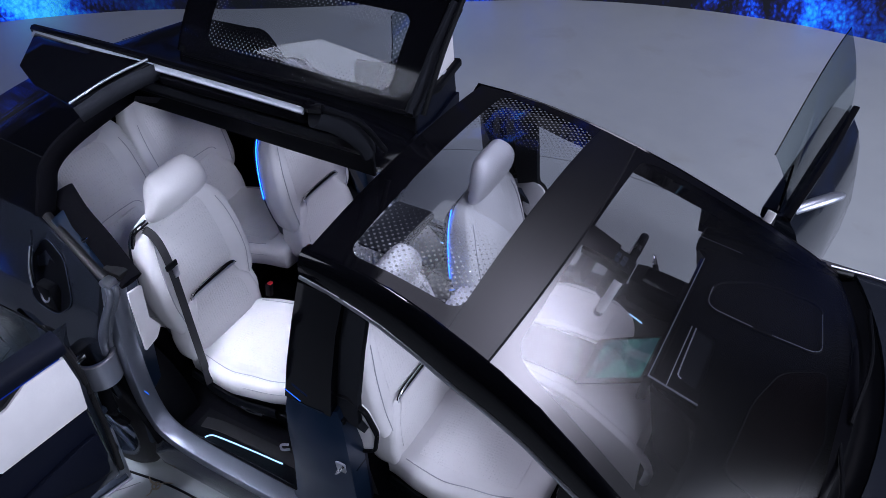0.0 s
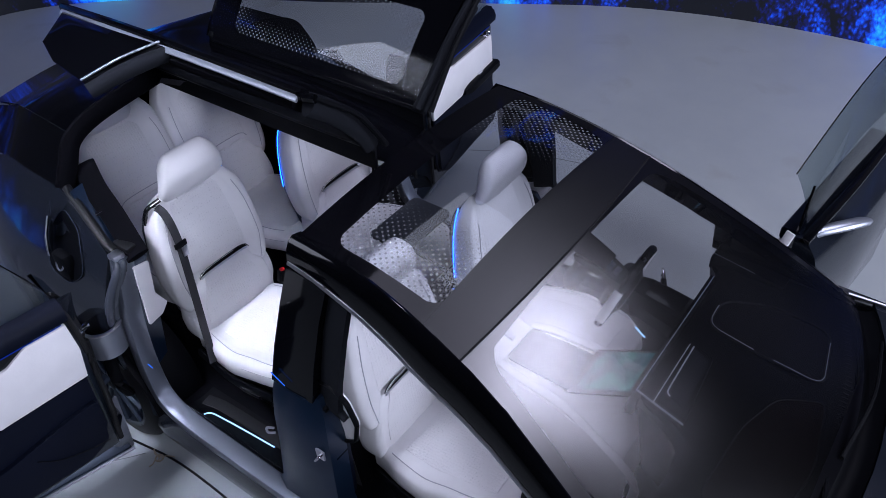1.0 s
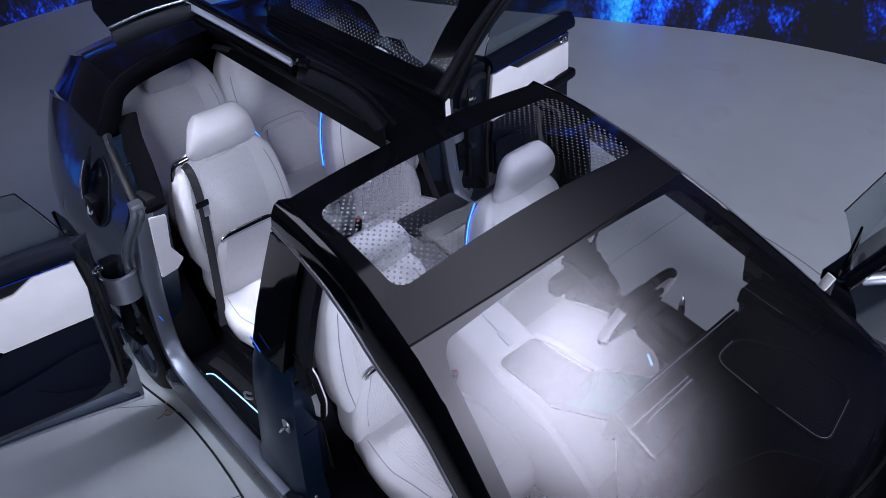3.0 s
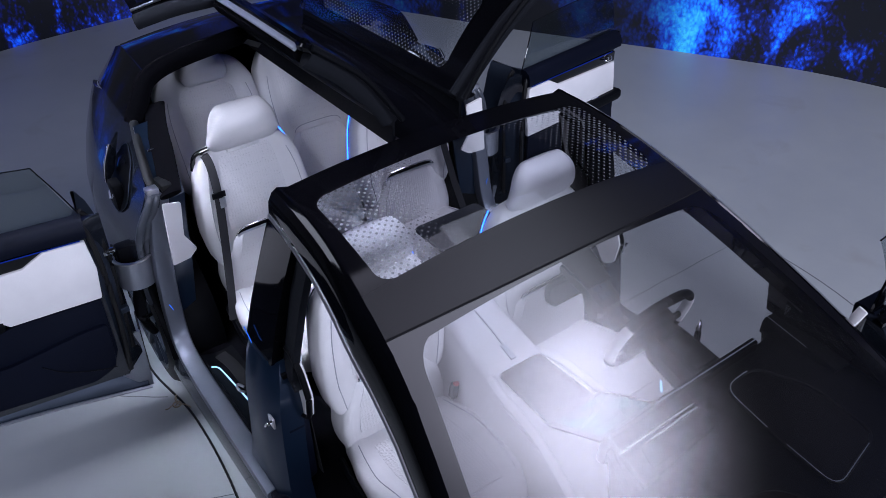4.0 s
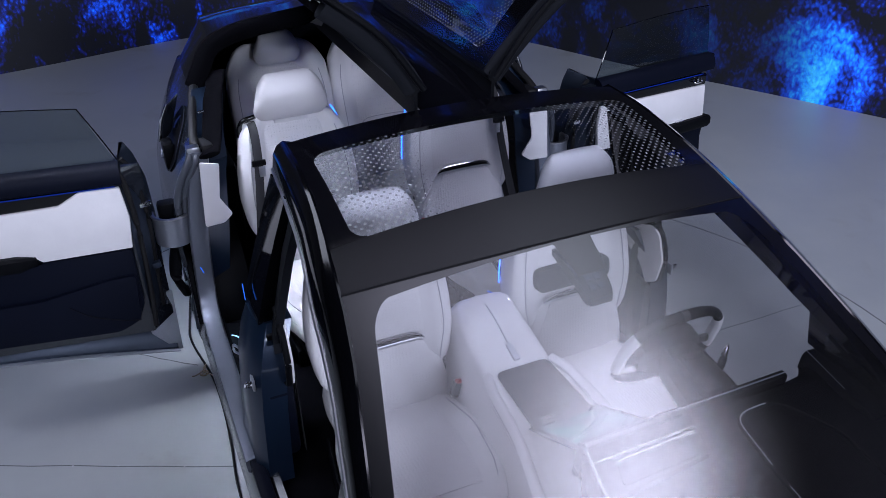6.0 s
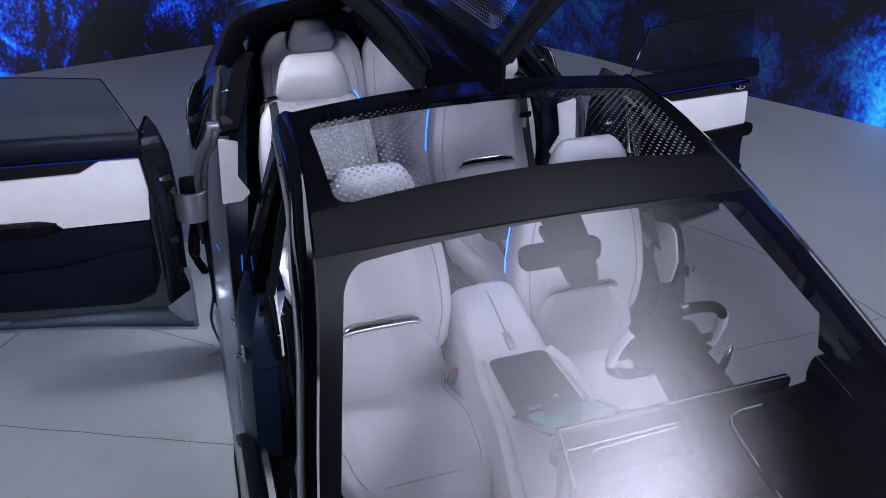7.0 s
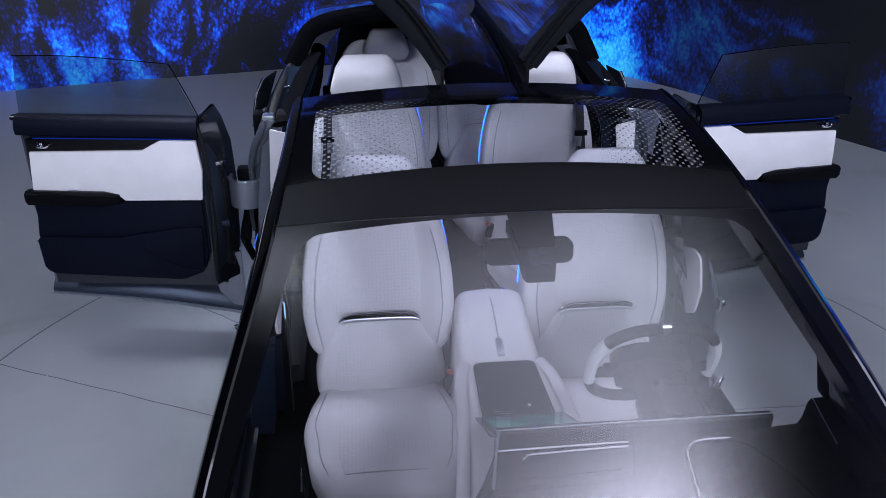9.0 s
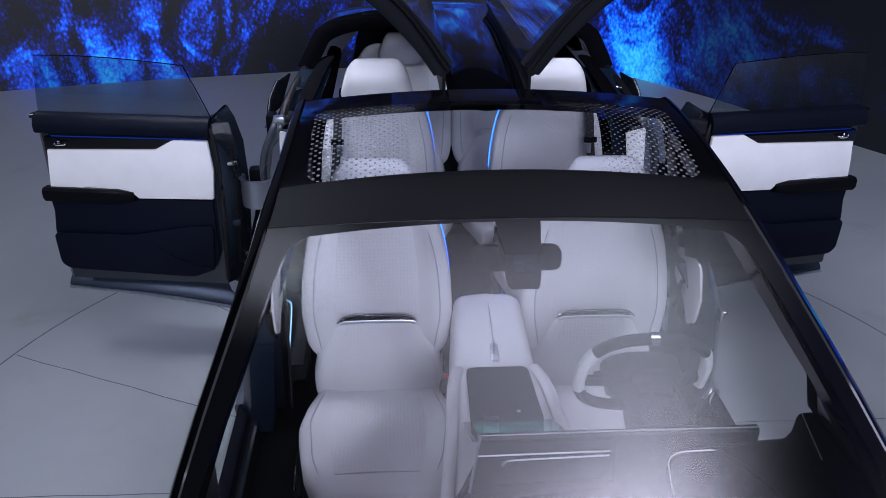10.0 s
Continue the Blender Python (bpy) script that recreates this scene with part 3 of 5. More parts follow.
    # No lamp here: a glowing rod imitates the blue line mirrored in the jamb.
    part("jamb_glint", sweep([S(0.935, 1.352, 0.83), S(0.942, 1.345, 0.74), S(0.925, 1.325, 0.70), S(0.915, 1.322, 0.67)], 0.003), LED_GLINT_BLUE, car)
    part("jamb_lining", plate(rounded([(0.852, 1.232), (0.768, 1.20), (0.79, 1.04), (0.742, 0.945), (0.785, 0.915), (0.872, 0.925)], 0.010), 0.02, lambda a, b, c: S(a, 1.30 + 0.3 * (0.85 - a) - c * 0.5, b), 0.005), LEATHER, car, "white moulded lining behind the door opening")
    part("jamb_seal", sweep([S(0.765, 1.80, 1.40), S(0.81, 1.62, 1.345), S(0.84, 1.47, 1.285), S(0.845, 1.40, 1.25)], 0.020, 0.014, 10), RUBBER, car)
    part("opening_trim", sweep([S(0.655, 1.80, 1.44), S(0.70, 1.68, 1.385), S(0.735, 1.54, 1.33), S(0.775, 1.40, 1.27), S(0.80, 1.32, 1.245)], 0.05, 0.014, 10, up=(0.35 * side, 0, 1)), LINING, car, "black trimmed edge of the door opening")
    part("trim_clip", block((0.03, 0.012, 0.012), S(0.78, 1.56, 1.352), 0.003), CHROME, car)
    part("seal_block", block((0.05, 0.10, 0.03), S(0.80, 1.40, 1.265), 0.01), RUBBER, car)
    # rear quarter
    prof = [(0.2, 0.93), (0.45, 0.975), (0.75, 1.0), (0.95, 0.985), (1.1, 0.94), (1.25, 0.872), (1.385, 0.785), (1.585, 0.665)]

    def quarter(u, y):
        lo = 0.26 if abs(y - 1.72) > 0.42 else 0.37 + math.sqrt(max(0.0, 0.42 ** 2 - (y - 1.72) ** 2))
        hi = table([(1.42, 1.25), (1.6, 1.315), (1.80, 1.385), (2.2, 1.40), (2.75, 1.25)], y)[0]
        z = lo + (hi - lo) * u
        x = table(prof, z)[0]
        x = x * (1 - 0.22 * max(0.0, (y - 1.9) / 0.9) ** 2.2)
        return S(x, y, z)

    part("quarter_panel", sheet(quarter, span(0, 1, 19), span(1.42, 2.75, 36), -0.02), PAINT, car, "dark grey metallic rear quarter panel")
    part("wheel_arch", sweep([S(0.962, 1.72 + 0.42 * math.cos(a), 0.37 + 0.42 * math.sin(a)) for a in span(0.1, 3.05, 13)], 0.02, 0.012, 8, smooth=1), PLASTIC, car)
    part("arch_liner", sheet(lambda a, v: S(0.96 - 0.25 * v, 1.72 + 0.415 * math.cos(a), 0.37 + 0.415 * math.sin(a)), span(-0.3, 3.4, 17), span(0, 1, 3), 0.004), PLASTIC, car)
    # open charging port: sunk panel, socket and two chrome-edged flaps
    on = lambda y, z, out: S(table(prof, z)[0] + out, y, z)
    port = rounded([(1.56, 1.12), (1.62, 1.28), (1.76, 1.335), (1.84, 1.20), (1.80, 1.06), (1.66, 1.04)], 0.045, 5)
    recess = part("charge_port", plate(port, 0.003, lambda a, b, c: on(a, b, 0.003 + c), 0.0), PLASTIC, car, "dark open charging port")
    part("port_line", sweep([on(a, b, 0.007) for a, b in port + port[:1]], 0.002, 0.002, 6, smooth=1), JAMB, recess)
    part("socket", block((0.05, 0.09, 0.13), on(1.68, 1.13, 0.015), 0.015, (0, 0, 0)), PLASTIC, recess, "black charging socket")
    part("socket_ring", sweep([on(1.68 + 0.026 * math.cos(q), 1.15 + 0.03 * math.sin(q), 0.045) for q in span(0, 6.28, 13)], 0.004, 0.004, 6, smooth=1), SATIN, recess)
    flap = part("charge_flap", sheet(lambda u, v: S(0.85 + 0.06 * (1 - v) + (0.05 + 0.012 * math.sin(3.1 * v)) * u, 1.80 - 0.06 * u, 1.19 + 0.175 * v - 0.02 * u), span(0, 1, 6), span(0, 1, 8), 0.008), PAINT, recess, "dark grey open flap")
    part("flap_edge", sweep([S(0.905 + 0.06 * (1 - v) + 0.012 * math.sin(3.1 * v), 1.738, 1.17 + 0.175 * v) for v in span(0, 1, 7)], 0.004, 0.008, 8), CHROME, flap)
    # rear upper side and quarter window
    def upper(u, y):
        z = table([(1.80, 1.385), (2.2, 1.40), (2.75, 1.25)], y)[0]
        top = table([(1.8, 1.60), (2.2, 1.60), (2.75, 1.40)], y)[0]
        zz = z + (top - z) * u
        x = table([(0.0, 0.785), (1.0, 0.655)], u)[0] - 0.12 * max(0.0, (y - 1.9) / 0.9) ** 2
        return S(x, y, zz)
    part("rear_pillar", sheet(upper, span(0, 1, 7), span(1.80, 2.75, 14), -0.03), BLACK, car, "gloss black rear pillar")
    part("opening_frame", sweep([S(0.765, 1.80, 1.385), S(0.715, 1.80, 1.48), S(0.655, 1.81, 1.565), S(0.5, 1.82, 1.615), S(0.16, 1.82, 1.655)], 0.045, 0.026, 10, up=(0, 1, 0)), LINING, car)
    # wheels
    for yc in (1.72, -1.43):
        tyre_rows = [(0.12, 0.27), (0.105, 0.345), (0.08, 0.368), (-0.08, 0.368), (-0.105, 0.345), (-0.12, 0.27)]
        w = part("wheel", loft([[S(0.855 + dx, yc + r * math.cos(a), 0.37 + r * math.sin(a)) for a in span(0, 2 * math.pi * 35 / 36, 36)] for dx, r in tyre_rows], cap=False), RUBBER, car, "black tyre on a dark alloy wheel")
        part("rim", loft([[S(0.855 + dx, yc + r * math.cos(a), 0.37 + r * math.sin(a)) for a in span(0, 2 * math.pi * 35 / 36, 36)] for dx, r in ((0.12, 0.275), (0.115, 0.255), (0.03, 0.24), (0.02, 0.05))], cap=False), JAMB, w)
        for k in range(10):
            a = 2 * math.pi * k / 10
            part("spoke", sweep([S(0.95, yc + 0.04 * math.cos(a), 0.37 + 0.04 * math.sin(a)), S(0.965, yc + 0.255 * math.cos(a + 0.12), 0.37 + 0.255 * math.sin(a + 0.12))], 0.016, 0.012, 6), JAMB, w)
        part("hub", block((0.04, 0.09, 0.09), S(0.95, yc, 0.37), 0.015), PLASTIC, w)
    # front wing and the panel below the windscreen pillar
    def wing_side(u, y):
        lo = 0.26 if abs(y + 1.43) > 0.42 else 0.37 + math.sqrt(max(0.0, 0.42 ** 2 - (y + 1.43) ** 2))
        hi = table([(-0.95, 1.0), (-1.2, 0.985), (-2.0, 0.87), (-2.35, 0.72)], y)[0]
        z = lo + (hi - lo) * u
        x = table([(0.2, 0.93), (0.45, 0.975), (0.7, 1.0), (0.85, 0.985), (0.95, 0.94), (1.05, 0.87)], z)[0]
        return S(x * (1 - 0.2 * max(0.0, (-1.7 - y) / 0.7) ** 2), y, z)
    part("front_wing", sheet(wing_side, span(0, 1, 13), span(-0.95, -2.35, 30), -0.02), PAINT, car, "dark grey metallic front wing")
    part("wing_trim", sweep([S(0.875, -1.09, 1.0), S(0.90, -1.3, 0.985), S(0.90, -1.6, 0.95)], 0.006, 0.004), SILVER, car)
    part("pillar_base", plate([(-0.52, 1.19), (-0.52, 1.035), (-1.08, 1.0), (-1.02, 1.03)], 0.03, lambda a, b, c: S(0.835 - c - 0.25 * (b - 1.03), a, b), 0.004), BLACK, car, "gloss black panel ahead of the door window")
    part("quarter_light", plate([(-0.60, 1.135), (-0.60, 1.065), (-0.78, 1.06)], 0.004, lambda a, b, c: S(0.801 - c - 0.25 * (b - 1.03), a, b), 0.0), DOOR_GLASS, car, "small triangular quarter light")
    part("footwell_side", block((0.03, 0.5, 0.64), S(0.84, -0.82, 0.71), 0.01), NAVY, car)


flank(-1)
flank(1)

# floor, bulkheads, bonnet, rear roof
part("floor_pan", block((1.72, 3.7, 0.06), (0, 0.75, 0.345), 0.02), CARPET, car, "black carpeted cabin floor")
part("underbody", block((1.5, 4.2, 0.12), (0, 0.3, 0.25), 0.03), PLASTIC, car)


def bonnet(u, y):
    w = table([(-1.12, 0.90), (-1.6, 0.90), (-2.3, 0.75)], y)[0]
    z = table([(-1.12, 0.985), (-1.3, 0.97), (-2.0, 0.86), (-2.4, 0.70)], y)[0]
    return (u * w, y - 0.2 * (1 - u * u), z + 0.05 * (1 - u * u))


part("bonnet", sheet(bonnet, span(-1, 1, 17), span(-1.19, -2.3, 12), -0.02), PAINT, car, "dark grey metallic bonnet")
part("cowl", sheet(lambda u, v: (u * 0.87, -1.10 - 0.185 * (1 - u * u) - 0.10 * v, 0.965 + 0.05 * (1 - u * u) - 0.03 * math.sin(3.1 * v)), span(-1, 1, 17), span(0, 1, 5), -0.01), PLASTIC, car, "black ribbed windscreen cowl")
for s0, s1 in ((0.62, -0.02), (-0.1, -0.66)):
    part("wiper", sweep([(s0, -1.27, 1.03), ((s0 + s1) / 2, -1.31, 1.062), (s1, -1.29, 1.045)], 0.008, 0.01), PLASTIC, car)


def rear_roof(u, y):
    z = table([(1.80, 1.605), (2.2, 1.605), (2.75, 1.40)], y)[0]
    w = table([(1.8, 0.665), (2.2, 0.645), (2.75, 0.52)], y)[0]
    return (u * w, y, z + 0.05 * (1 - u * u))


part("rear_roof", sheet(rear_roof, span(-1, 1, 17), span(1.80, 2.75, 12), -0.03), BLACK, car, "gloss black rear roof reflecting the screen")
part("tailgate", sheet(lambda u, v: (u * (0.52 + 0.26 * v), 2.75 + 0.1 * v - 0.08 * u * u, 1.42 - 0.9 * v), span(-1, 1, 13), span(0, 1, 9), -0.03), PAINT, car)
part("roof_spine", loft([[(-w, y, z - 0.035), (-w - 0.01, y, z), (-w * 0.6, y, z + 0.02), (0, y, z + 0.026), (w * 0.6, y, z + 0.02), (w + 0.01, y, z), (w, y, z - 0.035), (0, y, z - 0.05)]
                         for y, z, w in ((0.495, 1.620, 0.12), (0.56, 1.632, 0.13), (0.75, 1.655, 0.13), (1.2, 1.672, 0.13), (1.65, 1.662, 0.15), (1.86, 1.65, 0.2))]), BLACK, car, "gloss black roof spine between the wing doors")


# ---------------------------------------------------------------- wing doors of the roof
def wing_door(side):
    """The raised roof wing: hinged on the spine, bent at the rail, with a short side flap behind."""
    tilt = radians(47)
    b = Vector((side * math.cos(tilt), 0, math.sin(tilt)))
    a = Vector((0, 1, 0))
    c = Vector((-side * math.sin(tilt), 0, math.cos(tilt)))
    m = Matrix((a, b, c)).transposed().to_4x4()
    m.translation = (side * 0.144, 0.545, 1.715)
    bulge = lambda q: 0.035 * (1 - ((q - 0.24) / 0.26) ** 2)
    P = lambda p, q, h=0.0: (p, q, h + bulge(q))
    glass = part("wing_door", sheet(lambda u, v: P(u, v), span(0.0, 1.27, 15), span(0.0, 0.48, 9), -0.008), (WING_GLASS, PANE), car, "raised gloss black roof wing door with dotted glass")
    glass.matrix_local = m
    part("front_edge", sweep([P(0.02, 0.0, -0.02), P(0.0, 0.12, -0.025), P(-0.012, 0.30, -0.03), P(-0.02, 0.46, -0.03)], 0.024, 0.042, 12, up=(0, 0, 1)), SUEDE, glass, "charcoal suede-trimmed front edge")
    part("gutter", sweep([P(-0.045, 0.0, 0.0), P(-0.055, 0.25, 0.0), P(-0.05, 0.48, 0.0)], 0.012, 0.012, 8), PLASTIC, glass)
    part("edge_cap", sweep([P(-0.05, 0.475, -0.005), P(-0.02, 0.482, -0.012), P(0.01, 0.482, -0.014)], 0.02, 0.016, 8), BLACK, glass)
    part("inner_edge", sweep([P(0.0, 0.012, -0.025), P(0.6, 0.012, -0.03), P(1.25, 0.012, -0.03)], 0.03, 0.022, 8, square=True), PLASTIC, glass)
    part("hinge_panel", sheet(lambda u, v: P(u, -0.075 + 0.09 * v, -0.075 + 0.06 * v), span(0.0, 1.27, 9), span(0, 1, 4), 0.012), PLASTIC, glass, "black panel closing the hinge gap")
    part("rear_edge", sweep([P(1.25, 0.0, -0.02), P(1.25, 0.24, -0.025), P(1.25, 0.47, -0.02)], 0.04, 0.024, 8), PLASTIC, glass)
    part("outer_lip", sweep([P(0.0, 0.478, 0.0), P(0.4, 0.488, 0.004), P(0.9, 0.50, 0.004), P(1.30, 0.49, -0.005)], 0.022, 0.018, 8), BLACK, glass)
    part("silver_rail", sweep([P(0.0, 0.495, -0.024), P(0.4, 0.505, -0.020), P(0.9, 0.517, -0.018), P(1.27, 0.512, -0.022)], 0.006, 0.012, 8, square=True), SATIN, glass, "satin silver rail")
    part("liner_frame", sweep([P(0.03, 0.445, -0.045), P(0.4, 0.455, -0.05), P(0.63, 0.46, -0.05)], 0.035, 0.022, 10), LINING, glass, "black lined frame")
    # bent side flap, in the car's own axes
    q = [Vector((side * 0.500, 1.19, 2.075)), Vector((side * 0.775, 1.30, 2.015)), Vector((side * 0.74, 1.54, 2.025)), Vector((side * 0.69, 1.67, 2.05)), Vector((side * 0.50, 1.81, 2.07))]
    mid = sum(q, Vector()) / 5
    up = Vector((side * 0.15, 0, 0.22)).normalized()
    inv = m.inverted()
    loops = []
    for k, h in ((0.99, -0.03), (1.0, -0.02), (1.0, 0.008), (0.97, 0.012), (0.6, 0.016), (0.2, 0.018)):
        loops.append([inv @ (mid + (p - mid) * k + up * h) for p in q])
    part("side_flap", loft(loops), BLACK, glass, "gloss black side flap")
    part("flap_trim", sweep([inv @ (q[0] + Vector((0, 0, -0.02))), inv @ (q[0].lerp(q[1], 0.5) + Vector((0, 0, -0.012))), inv @ (q[1] + Vector((0, 0, -0.02)))], 0.03, 0.03, 10), SUEDE, glass, "charcoal suede flap edge")
    part("flap_bead", sweep([inv @ (q[0] + Vector((0, 0.03, 0.018))), inv @ (q[0].lerp(q[1], 0.5) + Vector((0, 0.03, 0.026))), inv @ (q[1] + Vector((0, 0.03, 0.015)))], 0.009, 0.005), SATIN, glass)


wing_door(-1)
wing_door(1)


# ---------------------------------------------------------------- rear doors, open, hinged at the back
def rear_door(side):
    turn = radians(7.5)
    base = Vector((side * 1.197, 1.313, 0))
    d = Vector((side * math.cos(turn), math.sin(turn), 0))
    n = Vector((side * math.sin(turn), -math.cos(turn), 0))     # toward the car's front: the trimmed face
    P = lambda s, z, h=0.0: tuple(base + d * s + n * h + Vector((0, 0, z)))
    F = lambda a, b, c: P(a, b, c)
    shell_rows = [(0.42, 0.15), (0.55, 0.185), (0.8, 0.19), (1.0, 0.17), (1.15, 0.12), (1.255, 0.06)]
    loops = []
    for z, t in shell_rows:
        loops.append([P(-0.02, z, -0.02), P(-0.10, z, -t * 0.9), P(0.2, z, -t), P(0.6, z, -t), P(0.785, z, -t * 0.75), P(0.80, z, -0.03), P(0.78, z, -0.012), P(-0.02, z, -0.012)])
    door = part("rear_door", loft(loops), PAINT, car, "open rear door with white and navy trim")
    # hinge-side end
    part("door_end", loft([[P(-0.02, z, -0.005), P(-0.045 - e, z, -0.04), P(-0.07 - e, z, -0.12), P(-0.085 - e, z, -0.25), P(-0.02, z, -0.25)] for z, e in ((0.44, -0.05), (0.52, 0.0), (0.7, 0.01), (0.9, 0.02), (1.1, 0.012), (1.22, -0.02), (1.275, -0.05))]), JAMB, door, "dark painted hinge end")
    part("seal", sweep([P(-0.03, 0.46, 0.004), P(-0.045, 0.7, 0.006), P(-0.05, 1.0, 0.006), P(-0.035, 1.2, 0.004), P(0.0, 1.27, 0.0)], 0.012), RUBBER, door)
    part("seal", sweep([P(-0.068, 0.5, -0.10), P(-0.078, 0.8, -0.10), P(-0.085, 1.0, -0.10), P(-0.06, 1.2, -0.10), P(-0.03, 1.265, -0.09)], 0.012), RUBBER, door)
    part("latch", block((0.05, 0.02, 0.022), P(-0.09, 1.05, -0.07), 0.005, (0, 0, -side * 7.5)), CHROME, door)
    part("latch", block((0.04, 0.03, 0.03), P(-0.08, 0.74, -0.07), 0.006, (0, 0, -side * 7.5)), JAMB, door)
    # trimmed face, top to bottom
    loops = []
    for s in span(-0.03, 0.79, 9):
        loops.append([P(s, z, h) for z, h in ((1.288, -0.03), (1.285, 0.0), (1.268, 0.022), (1.235, 0.034), (1.205, 0.03), (1.195, 0.012), (1.195, -0.02), (1.25, -0.04))])
    part("belt_roll", loft(loops), NAVY, door, "padded dark navy belt roll")
    part("ambient_strip", sweep([P(0.0, 1.193, 0.02), P(0.72, 1.186, 0.02)], 0.0025), DEEP, door)
    part("gloss_insert", plate(rounded([(0.10, 1.188), (0.76, 1.182), (0.76, 1.118), (0.24, 1.136), (0.20, 1.142)], 0.015), 0.012, F, 0.002), BLACK, door, "gloss black insert")
    part("door_handle", sweep([P(0.655, 1.152, 0.014), P(0.662, 1.148, 0.03), P(0.70, 1.15, 0.034), P(0.705, 1.166, 0.02)], 0.0045), CHROME, door, "chrome inner handle")
    part("handle_plate", block((0.012, 0.008, 0.028), P(0.69, 1.152, 0.016), 0.003), CHROME, door)
    white = [(-0.012, 0.895), (-0.028, 1.04), (-0.015, 1.185), (0.145, 1.185), (0.20, 1.155), (0.235, 1.135), (0.752, 1.118), (0.765, 1.02), (0.775, 0.922), (0.405, 0.922), (0.37, 0.905), (0.35, 0.885)]
    part("upper_trim", plate(white, 0.022, F, 0.006), LEATHER, door, "white leather upper trim")
    loops = []
    for s in span(0.37, 0.80, 7):
        e = 0.55 if s < 0.38 else 1.0
        loops.append([P(s, 0.895 + (z - 0.895) * e, h * e) for z, h in ((0.93, 0.0), (0.935, 0.045), (0.925, 0.06), (0.89, 0.062), (0.865, 0.045), (0.86, 0.0))])
    arm = part("armrest", loft(loops), PLASTIC, door, "black armrest")
    part("window_switch", block((0.055, 0.02, 0.010), P(0.575, 0.938, 0.03), 0.003, (0, 0, side * 7.5)), CHROME, arm)
    low = [(-0.005, 0.885), (0.34, 0.88), (0.38, 0.868), (0.79, 0.862), (0.785, 0.80), (0.80, 0.70), (0.80, 0.58), (0.77, 0.50), (0.12, 0.475), (0.03, 0.51), (-0.005, 0.60)]
    part("lower_trim", plate(low, 0.018, F, 0.006), NAVY, door, "dark navy lower trim")
    part("map_pocket", plate(rounded([(0.0, 0.765), (0.12, 0.755), (0.40, 0.70), (0.80, 0.695), (0.795, 0.53), (0.76, 0.50), (0.12, 0.48), (0.02, 0.53)], 0.03), 0.022, lambda a, b, c: P(a, b, c + 0.018), 0.008), NAVY, door, "moulded map pocket")
    part("pocket_crease", sweep([P(0.02, 0.53, 0.043), P(0.10, 0.545, 0.045), P(0.22, 0.59, 0.045), P(0.30, 0.655, 0.044)], 0.0025), PLASTIC, door)
    # painted flange below the trim
    part("skirt", loft([[P(s, z + e, h) for z, h in ((0.50, -0.10), (0.44, -0.17), (0.30, -0.20), (0.245, -0.185), (0.205, -0.145), (0.175, -0.145), (0.17, -0.24), (0.5, -0.24))] for s, e in ((-0.085, 0.0), (0.0, 0.012), (0.2, 0.04), (0.5, 0.075), (0.89, 0.10))]), JAMB, door, "satin grey sill flange of the door")
    part("skirt_end", plate([(-0.115, 0.545), (0.06, 0.50), (0.02, 0.30), (-0.08, 0.175), (-0.105, 0.18)], 0.012, lambda a, b, c: P(a, b, -0.15 - 0.06 * (0.545 - b) + c), 0.003), SATIN, door, "satin flange end, its round hole a black disc")
    # Black disc laid on the flange for the dark inside of a hole.
    part("drain_hole_disc", plate([(-0.022 + 0.012 * math.cos(q), 0.372 + 0.012 * math.sin(q)) for q in span(0, 5.76, 12)], 0.003, lambda a, b, c: P(a, b, -0.1465 + c), 0.0), RUBBER, door)
    # Brighter metal than the flange, imitating the light its lower shelf catches.
    part("skirt_lip", sweep([P(-0.095, 0.185, -0.142), P(0.1, 0.212, -0.142), P(0.4, 0.25, -0.142), P(0.89, 0.285, -0.142)], 0.010, 0.008, 8), SATIN, door, "lower lip in brighter metal for the light it catches")
    for s in (0.02, 0.52):
        part("drain_clip", sweep([P(s, 0.48, -0.08), P(s + 0.03, 0.36, -0.185)], 0.005), SATIN, door)
    part("window_glass", sheet(lambda u, v: P(*[(x, z) for x, z in [(
        (1 - u) * (-0.03 + 0.115 * v) + u * (0.785 - 0.015 * v), 1.265 + v * (0.245 + 0.03 * math.sin(u * 2.0)))]][0], -0.03 - 0.035 * v * v), span(0, 1, 11), span(0, 1, 7), 0.005), DOOR_GLASS, door, "frameless smoked window glass")
    part("glass_edge", sweep([P(-0.03, 1.28, -0.03), P(0.02, 1.39, -0.04), P(0.085, 1.51, -0.065)], 0.0028), BLACK, door)
    part("glass_edge", sweep([P(0.085 + 0.69 * u, 1.51 + 0.03 * math.sin(u * 2.0), -0.065) for u in span(0, 1, 7)], 0.0022), BLACK, door)
    part("belt_tail", sweep([P(0.75, 1.268, -0.03), P(0.82, 1.266, -0.03)], 0.022, 0.01, 8, square=True), BLACK, door)


rear_door(-1)
rear_door(1)


